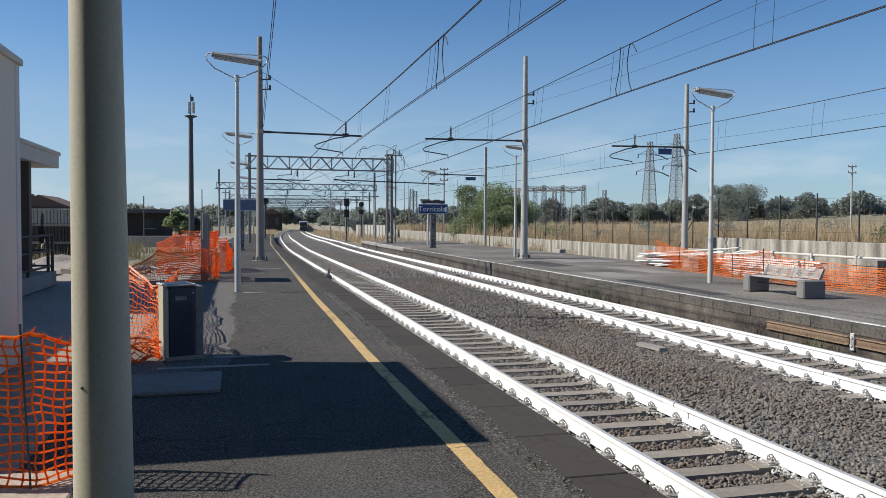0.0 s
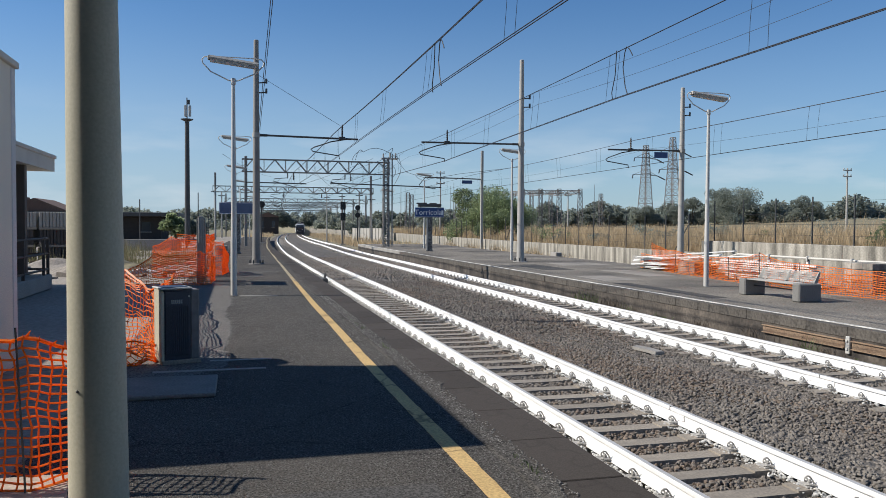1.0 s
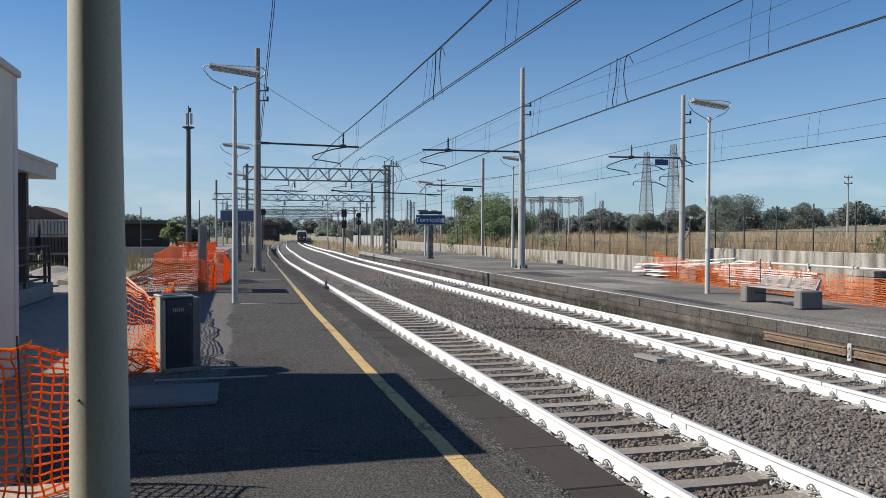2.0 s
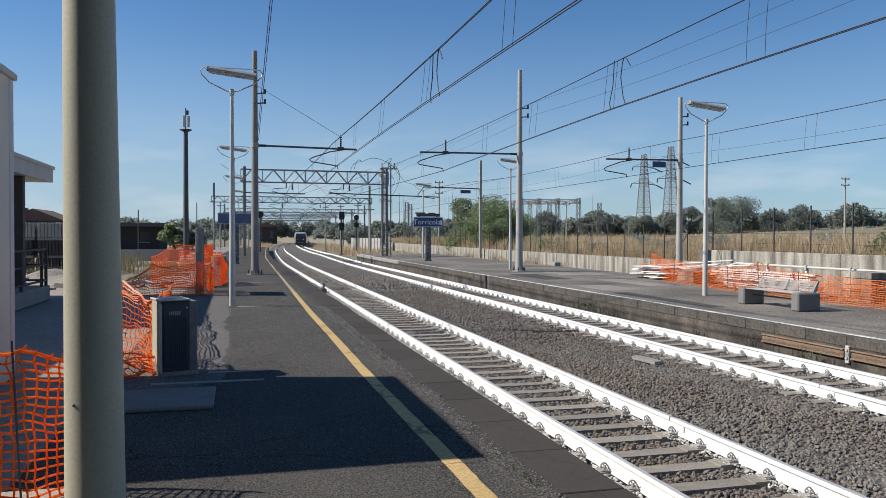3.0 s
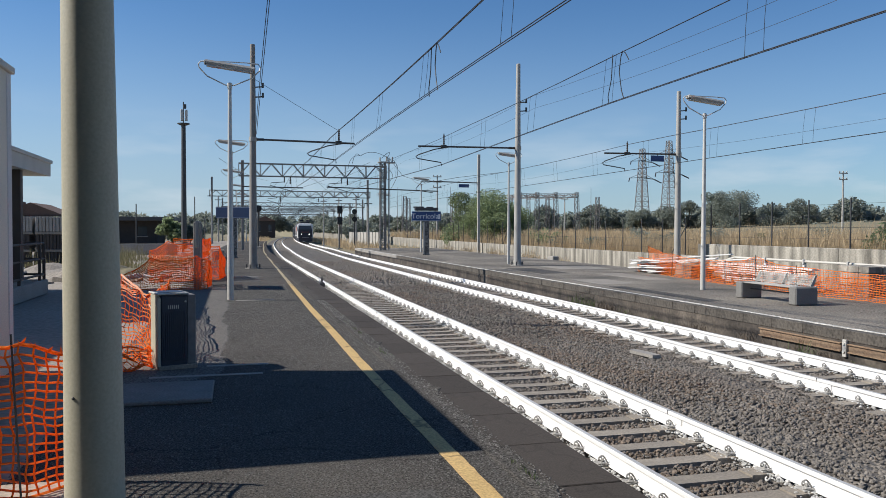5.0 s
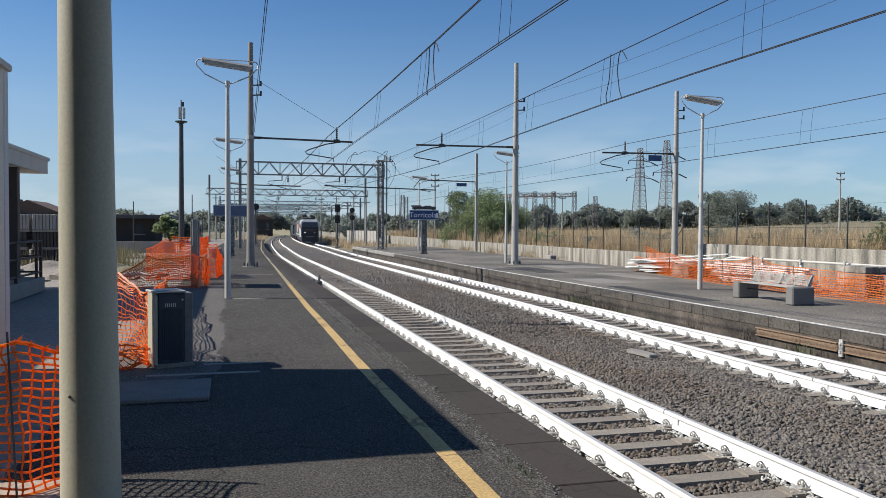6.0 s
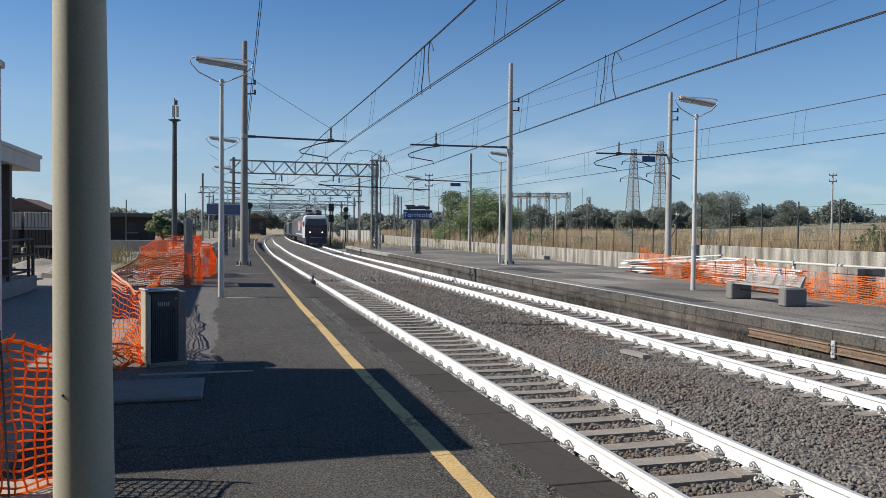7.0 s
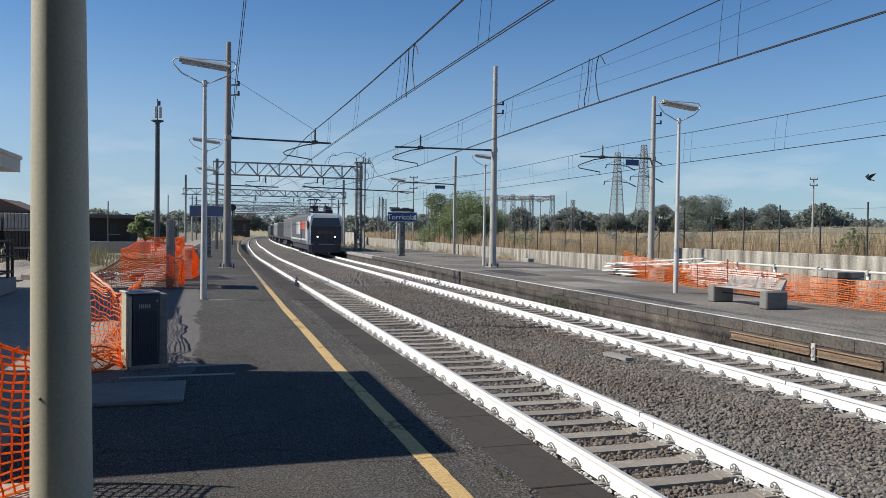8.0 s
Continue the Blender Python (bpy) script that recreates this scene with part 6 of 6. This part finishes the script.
# ---------- sleepers, clips, stones, grass ----------
SLEEP = sleeper_shape().mesh("sleeper", M["sleeper"])
CLIP = clip_shape().mesh("clip", M["clip"])
for tr, ax in zip(tracks, (AX1, AX2)):
    far, farc = Shape(), Shape()
    rng = random.Random(int(ax))
    for k in range(0, 520):
        y = 2.0 + k * 0.6
        z = RAIL - 0.172 + fall(y) + rng.uniform(-0.004, 0.004)
        if k < 140:
            o = new("sleeper", SLEEP)
            o.parent = tr
            o.matrix_basis = pose(ax + bend(y) + rng.uniform(-.02, .02), y, z, 0, 0, -math.degrees(math.atan(slope(y))) + rng.uniform(-.6, .6))
        else:
            c = ax + bend(y)
            far.box(c - 1.2, y - 0.12, z - 0.1, c + 1.2, y + 0.12, z)
        for side in (-1, 1):
            for io in (-1, 1):
                if k < 62 and not (io == 1 and k > 30):
                    o = new("clip", CLIP)
                    o.parent = tr
                    o.matrix_basis = pose(ax + bend(y) + side * 0.7535, y, RAIL, 0, 0, 180 if io < 0 else 0)
                elif k < 160:
                    c = ax + bend(y) + side * 0.7535
                    farc.box(min(c + io * 0.06, c + io * 0.16), y - 0.05, RAIL - 0.17 + fall(y), max(c + io * 0.06, c + io * 0.16), y + 0.05, RAIL - 0.11 + fall(y))
    part("far_sleepers", far, M["sleeper"], tr, kind="stuff")
    part("far_clips", farc, M["clip"], tr, kind="stuff")


def scatter(name, mat_name, spots, label, cat, size=(0.025, 0.05)):
    """Loose angular stones in one mesh; spots are x, y, z rows."""
    rs = np.random.RandomState(len(spots) % 1000)
    ico = np.array([(0, 0, 1), (0.9, 0, 0.35), (0.25, 0.85, 0.4), (-0.75, 0.5, 0.3), (-0.7, -0.55, 0.45), (0.3, -0.85, 0.3), (0.6, 0.5, -0.6), (-0.4, 0.7, -0.6), (-0.8, -0.1, -0.6), (0.0, -0.8, -0.6), (0.7, -0.4, -0.6)], float)
    tri = [(0, 1, 2), (0, 2, 3), (0, 3, 4), (0, 4, 5), (0, 5, 1), (1, 6, 2), (2, 6, 7), (2, 7, 3), (3, 7, 8), (3, 8, 4), (4, 8, 9), (4, 9, 5), (5, 9, 10), (5, 10, 1), (1, 10, 6)]
    n = len(spots)
    base = ico[None] * rs.uniform(0.75, 1.25, (n, 11, 3)) * rs.uniform(*size, (n, 1, 1)) * rs.uniform(0.65, 1.3, (n, 1, 3)) * np.array([1.05, 1.05, 0.72])
    a, b = rs.uniform(0, 6.283, n), rs.uniform(-0.9, 0.9, n)
    ca, sa, cb, sb = np.cos(a), np.sin(a), np.cos(b), np.sin(b)
    x, y, z = base[..., 0], base[..., 1], base[..., 2]
    y, z = y * cb[:, None] - z * sb[:, None], y * sb[:, None] + z * cb[:, None]
    x, y = x * ca[:, None] - y * sa[:, None], x * sa[:, None] + y * ca[:, None]
    v = np.stack([x, y, z], -1) + np.asarray(spots)[:, None]
    f = (np.array(tri)[None] + (np.arange(n) * 11)[:, None, None]).reshape(-1, 3)
    me = bpy.data.meshes.new(name)
    me.from_pydata(v.reshape(-1, 3).tolist(), [], f.tolist())
    me.materials.append(M[mat_name])
    return tagged(new(name, me), label, cat, kind="stuff")


def bed_spots(n, x0, x1, y0, y1, seed):
    """Where ballast stones lie: thick between the sleepers, thin on them, none on the rails."""
    rs = np.random.RandomState(seed)
    x, y = rs.uniform(x0, x1, n), rs.uniform(y0, y1, n)
    z = np.full(n, BED + 0.0)
    keep = np.ones(n, bool)
    for ax in (AX1, AX2):
        d = np.abs(x - ax)
        on = (np.abs((y - 2.0 + 0.3) % 0.6 - 0.3) < 0.165)
        keep &= ~((d < 0.9) & on & (rs.uniform(0, 1, n) > 0.004))
        keep &= ~((d < 1.22) & (d >= 0.9) & on & (rs.uniform(0, 1, n) > 0.45))
        keep &= np.abs(d - 0.7535) > 0.10
        z = np.where(d < 0.95, BED - 0.03, np.where(d < 1.24, BED - 0.01, z))
    z = z + np.where((x > AX1 + 1.3) & (x < AX2 - 1.3), 0.03 * np.sin(x * 2.1) * np.sin(y * 0.7), 0)
    return np.stack([x, y, z + rs.uniform(-0.012, 0.022, n)], 1)[keep]


for n, y0, y1, size in ((66000, 5.0, 17.0, (0.016, 0.032)), (32000, 17.0, 34.0, (0.023, 0.045)), (16000, 34.0, 60.0, (0.04, 0.075))):
    spots = bed_spots(n, 3.0, 11.0, y0, y1, int(y0))
    # rust and earth have stained the stones in drifts
    drift = np.sin(spots[:, 0] * 1.3 + 0.6 * np.sin(spots[:, 1] * 0.5)) * np.sin(spots[:, 1] * 0.45 + 0.8 * np.sin(spots[:, 0] * 0.9) + 2.2)
    brown = drift + np.random.RandomState(n).normal(0, 0.55, len(spots)) > 0.55
    scatter("ballast_stones", "stone", spots[~brown], "loose grey ballast stones between the rails", "ballast", size)
    scatter("rusty_ballast_stones", "stone_brown", spots[brown], "rust-stained brown ballast stones between the rails", "ballast", size)


def chips(name, n, x0, x1, y0, y1, z, size, seed, label):
    """Stone chips that stand out of the worn asphalt: low pyramids in one mesh, none on the painted line."""
    rs = np.random.RandomState(seed)
    x, y = rs.uniform(x0, x1, n), y0 + (y1 - y0) * rs.uniform(0, 1, n) ** 1.35
    keep = (x < 1.61) | (x > 1.79)
    x, y = x[keep], y[keep]
    n = len(x)
    r = rs.uniform(*size, n) * (1 + (y - y0) / (y1 - y0))
    a = rs.uniform(0, 6.283, n)[:, None] + np.array([0.0, 1.6, 3.1, 4.8]) + rs.uniform(-0.3, 0.3, (n, 4))
    rr = r[:, None] * rs.uniform(0.7, 1.2, (n, 4))
    base = np.stack([x[:, None] + rr * np.cos(a), y[:, None] + rr * np.sin(a), np.full((n, 4), z)], -1)
    tip = np.stack([x, y, z + r * rs.uniform(0.35, 0.8, n)], -1)[:, None]
    f = (np.array([(0, 1, 4), (1, 2, 4), (2, 3, 4), (3, 0, 4)])[None] + (np.arange(n) * 5)[:, None, None]).reshape(-1, 3)
    me = bpy.data.meshes.new(name)
    me.from_pydata(np.concatenate([base, tip], 1).reshape(-1, 3).tolist(), [], f.tolist())
    me.materials.append(M["grit"])
    return tagged(new(name, me), label, "asphalt", kind="stuff")


chips("loose_grit", 2500, EDGE_L - 0.7, EDGE_L - 0.5, 4.0, 20.0, 0.009, (0.004, 0.012), 12, "loose grit along the joint of the edge slabs")
chips("asphalt_grit", 76000, -1.6, EDGE_L - 0.6, 4.0, 26.0, 0.0005, (0.005, 0.010), 11, "pale stone chips in the worn grey asphalt")
rs = np.random.RandomState(6)
sp = []
for ax in (AX1, AX2):
    for side in (-1, 1):
        n = 2700
        d = side * 0.7535 + np.where(rs.uniform(0, 1, n) < 0.7, -1, 1) * (0.085 + np.abs(rs.normal(0, 0.07, n)))
        sp.append(np.stack([ax + d, 4 + 32 * rs.uniform(0, 1, n) ** 1.3, np.full(n, BED + 0.002) + rs.uniform(0, 0.02, n)], 1))
scatter("limewashed_stones", "white_stone", np.concatenate(sp), "ballast stones splashed white beside the rails", "ballast", (0.011, 0.025))


def grass(name, spots, h, w, mat_name, label, seed=1, lean=0.35):
    """Bent blades, two quads each, in one mesh."""
    rs = np.random.RandomState(seed)
    n = len(spots)
    hh = rs.uniform(*h, n)
    gx, gy = np.asarray(spots, float)[:, 0], np.asarray(spots, float)[:, 1]
    hh = hh * np.clip(0.85 + 0.3 * np.sin(1.9 * gx + 0.8 * gy) + 0.3 * np.sin(0.9 * gy - 2.3 * gx + 1.0) + 0.2 * np.sin(3.7 * gx + 2.9 * gy), 0.3, 1.5)
    a, b = rs.uniform(0, 6.283, n), rs.uniform(0, 6.283, n)
    dx, dy = np.cos(a) * w / 2, np.sin(a) * w / 2
    lx, ly = np.cos(b) * lean * hh * rs.uniform(0.2, 1, n), np.sin(b) * lean * hh * rs.uniform(0.2, 1, n)
    p = np.asarray(spots, float)
    rows = []
    for k, (f, t) in enumerate(((1.0, 0.0), (0.8, 0.55), (0.15, 1.0))):
        for sgn in (-1, 1):
            rows.append(np.stack([p[:, 0] + sgn * dx * f + lx * t * t, p[:, 1] + sgn * dy * f + ly * t * t, p[:, 2] + hh * t], 1))
    v = np.stack(rows, 1).reshape(-1, 3)
    q = np.array([(0, 1, 3, 2), (2, 3, 5, 4)])
    f = (q[None] + (np.arange(n) * 6)[:, None, None]).reshape(-1, 4)
    me = bpy.data.meshes.new(name)
    me.from_pydata(v.tolist(), [], f.tolist())
    me.materials.append(M[mat_name])
    return tagged(new(name, me), label, "grass", kind="stuff")


rs = np.random.RandomState(12)


def field_spots(n, x0, x1, y0, y1):
    x = x0 + (x1 - x0) * rs.uniform(0, 1, n) ** 1.6
    y = rs.uniform(y0, y1, n)
    x = x + np.array([bend(v) for v in np.minimum(y, 160)])
    z = 0.2 + np.where(y < 39, 0.5, 0.0) + (x - 25) * 0.017
    return np.stack([x, y, z], 1)


grass("dry_grass", field_spots(52000, 25.5, 48, 8, 60), (0.2, 1.3), 0.018, "drygrass", "tall dry yellow grass along the wall", 3)
grass("dry_grass", field_spots(26000, 25.5, 60, 60, 150), (0.5, 1.3), 0.04, "drygrass", "tall dry yellow grass in the field", 4)
grass("dry_grass", field_spots(12000, 40, 130, 20, 150), (0.4, 0.9), 0.12, "drygrass", "dry grass across the field", 5)
c = [(rs.uniform(-9, -2.2), rs.uniform(36, 56)) for _ in range(40)]
sp = np.array([(x + rs.normal(0, 0.6), y + rs.normal(0, 0.6), -0.1) for x, y in c for _ in range(120)])
grass("yard_grass", sp, (0.15, 0.8), 0.02, "yard_weed", "dry grass tufts in the yard", 6)
sp = np.array([(EDGE_R - 0.05 - abs(rs.normal(0, 0.12)), yy + rs.normal(0, 0.25), BED - 0.02) for yy in list(rs.uniform(9.5, 24, 26)) + [9.6] * 6 + [17.5] * 4 for _ in range(26)])
grass("weeds", sp, (0.06, 0.26), 0.013, "bark", "dull dry weeds along the foot of the platform wall", 7, 0.6)
sp = np.array([(19.3 + abs(rs.normal(0, 0.5)), rs.uniform(44, 76), -0.72) for _ in range(2600)])
grass("rim_grass", sp, (0.5, 0.95), 0.03, "drygrass", "dry grass between platform and wall", 8)
# cracks with moss along the edge slabs
sp = np.array([(EDGE_L - 0.62 + rs.normal(0, 0.02), yy + rs.normal(0, 0.12), 0.0) for yy in rs.uniform(4.5, 16, 12) for _ in range(16)])
grass("moss", sp, (0.015, 0.05), 0.008, "leaf", "small green weeds in the joint of the platform edge", 9, 0.8)

sp = np.array([(AX1 - 3.5 - abs(rs.normal(0, 2.5)) + bend(y), y, -0.72 + fall(y)) for y in rs.uniform(137, 260, 3000)] + [(AX2 + 3.0 + abs(rs.normal(0, 3.0)) + bend(y), y, -0.72 + fall(y)) for y in rs.uniform(77, 260, 6000)])
grass("line_grass", sp, (0.5, 1.0), 0.07, "drygrass", "dry grass along the line", 10)
sp = np.array([(AX1 + 2.4 + rs.normal(0, 0.5) + bend(y), y + rs.normal(0, 0.3), BED - 0.02) for y in list(rs.uniform(14, 70, 14)) for _ in range(14)])
grass("dry_weeds", sp, (0.04, 0.16), 0.012, "bark", "brown dry weeds in the ballast", 11, 0.8)

sp = np.array([(EDGE_R - 0.08 - abs(rs.normal(0, 0.12)), yy + rs.normal(0, 0.2), BED - 0.02) for yy in list(rs.uniform(9.5, 24, 8)) + [9.4] * 6 + [18.5] * 3 for _ in range(30)])
grass("green_weeds", sp, (0.1, 0.4), 0.016, "leaf", "green weeds at the foot of the platform wall", 14, 0.6)


def motions():
    for ob, back in train:
        walk(ob, [(t, on_line(y + back)) for t, y in TRAIN])
    # the bird comes in from beyond the field near the end
    walk(bd, [(t, pose(17.7 + (8 - t) * 11.5, 17.6 - (8 - t) * 3.45, 3.45 + (8 - t) * 0.8, 0, -20, 164)) for t in (0.0, 4.0, 7.5, 8.0)])


motions()
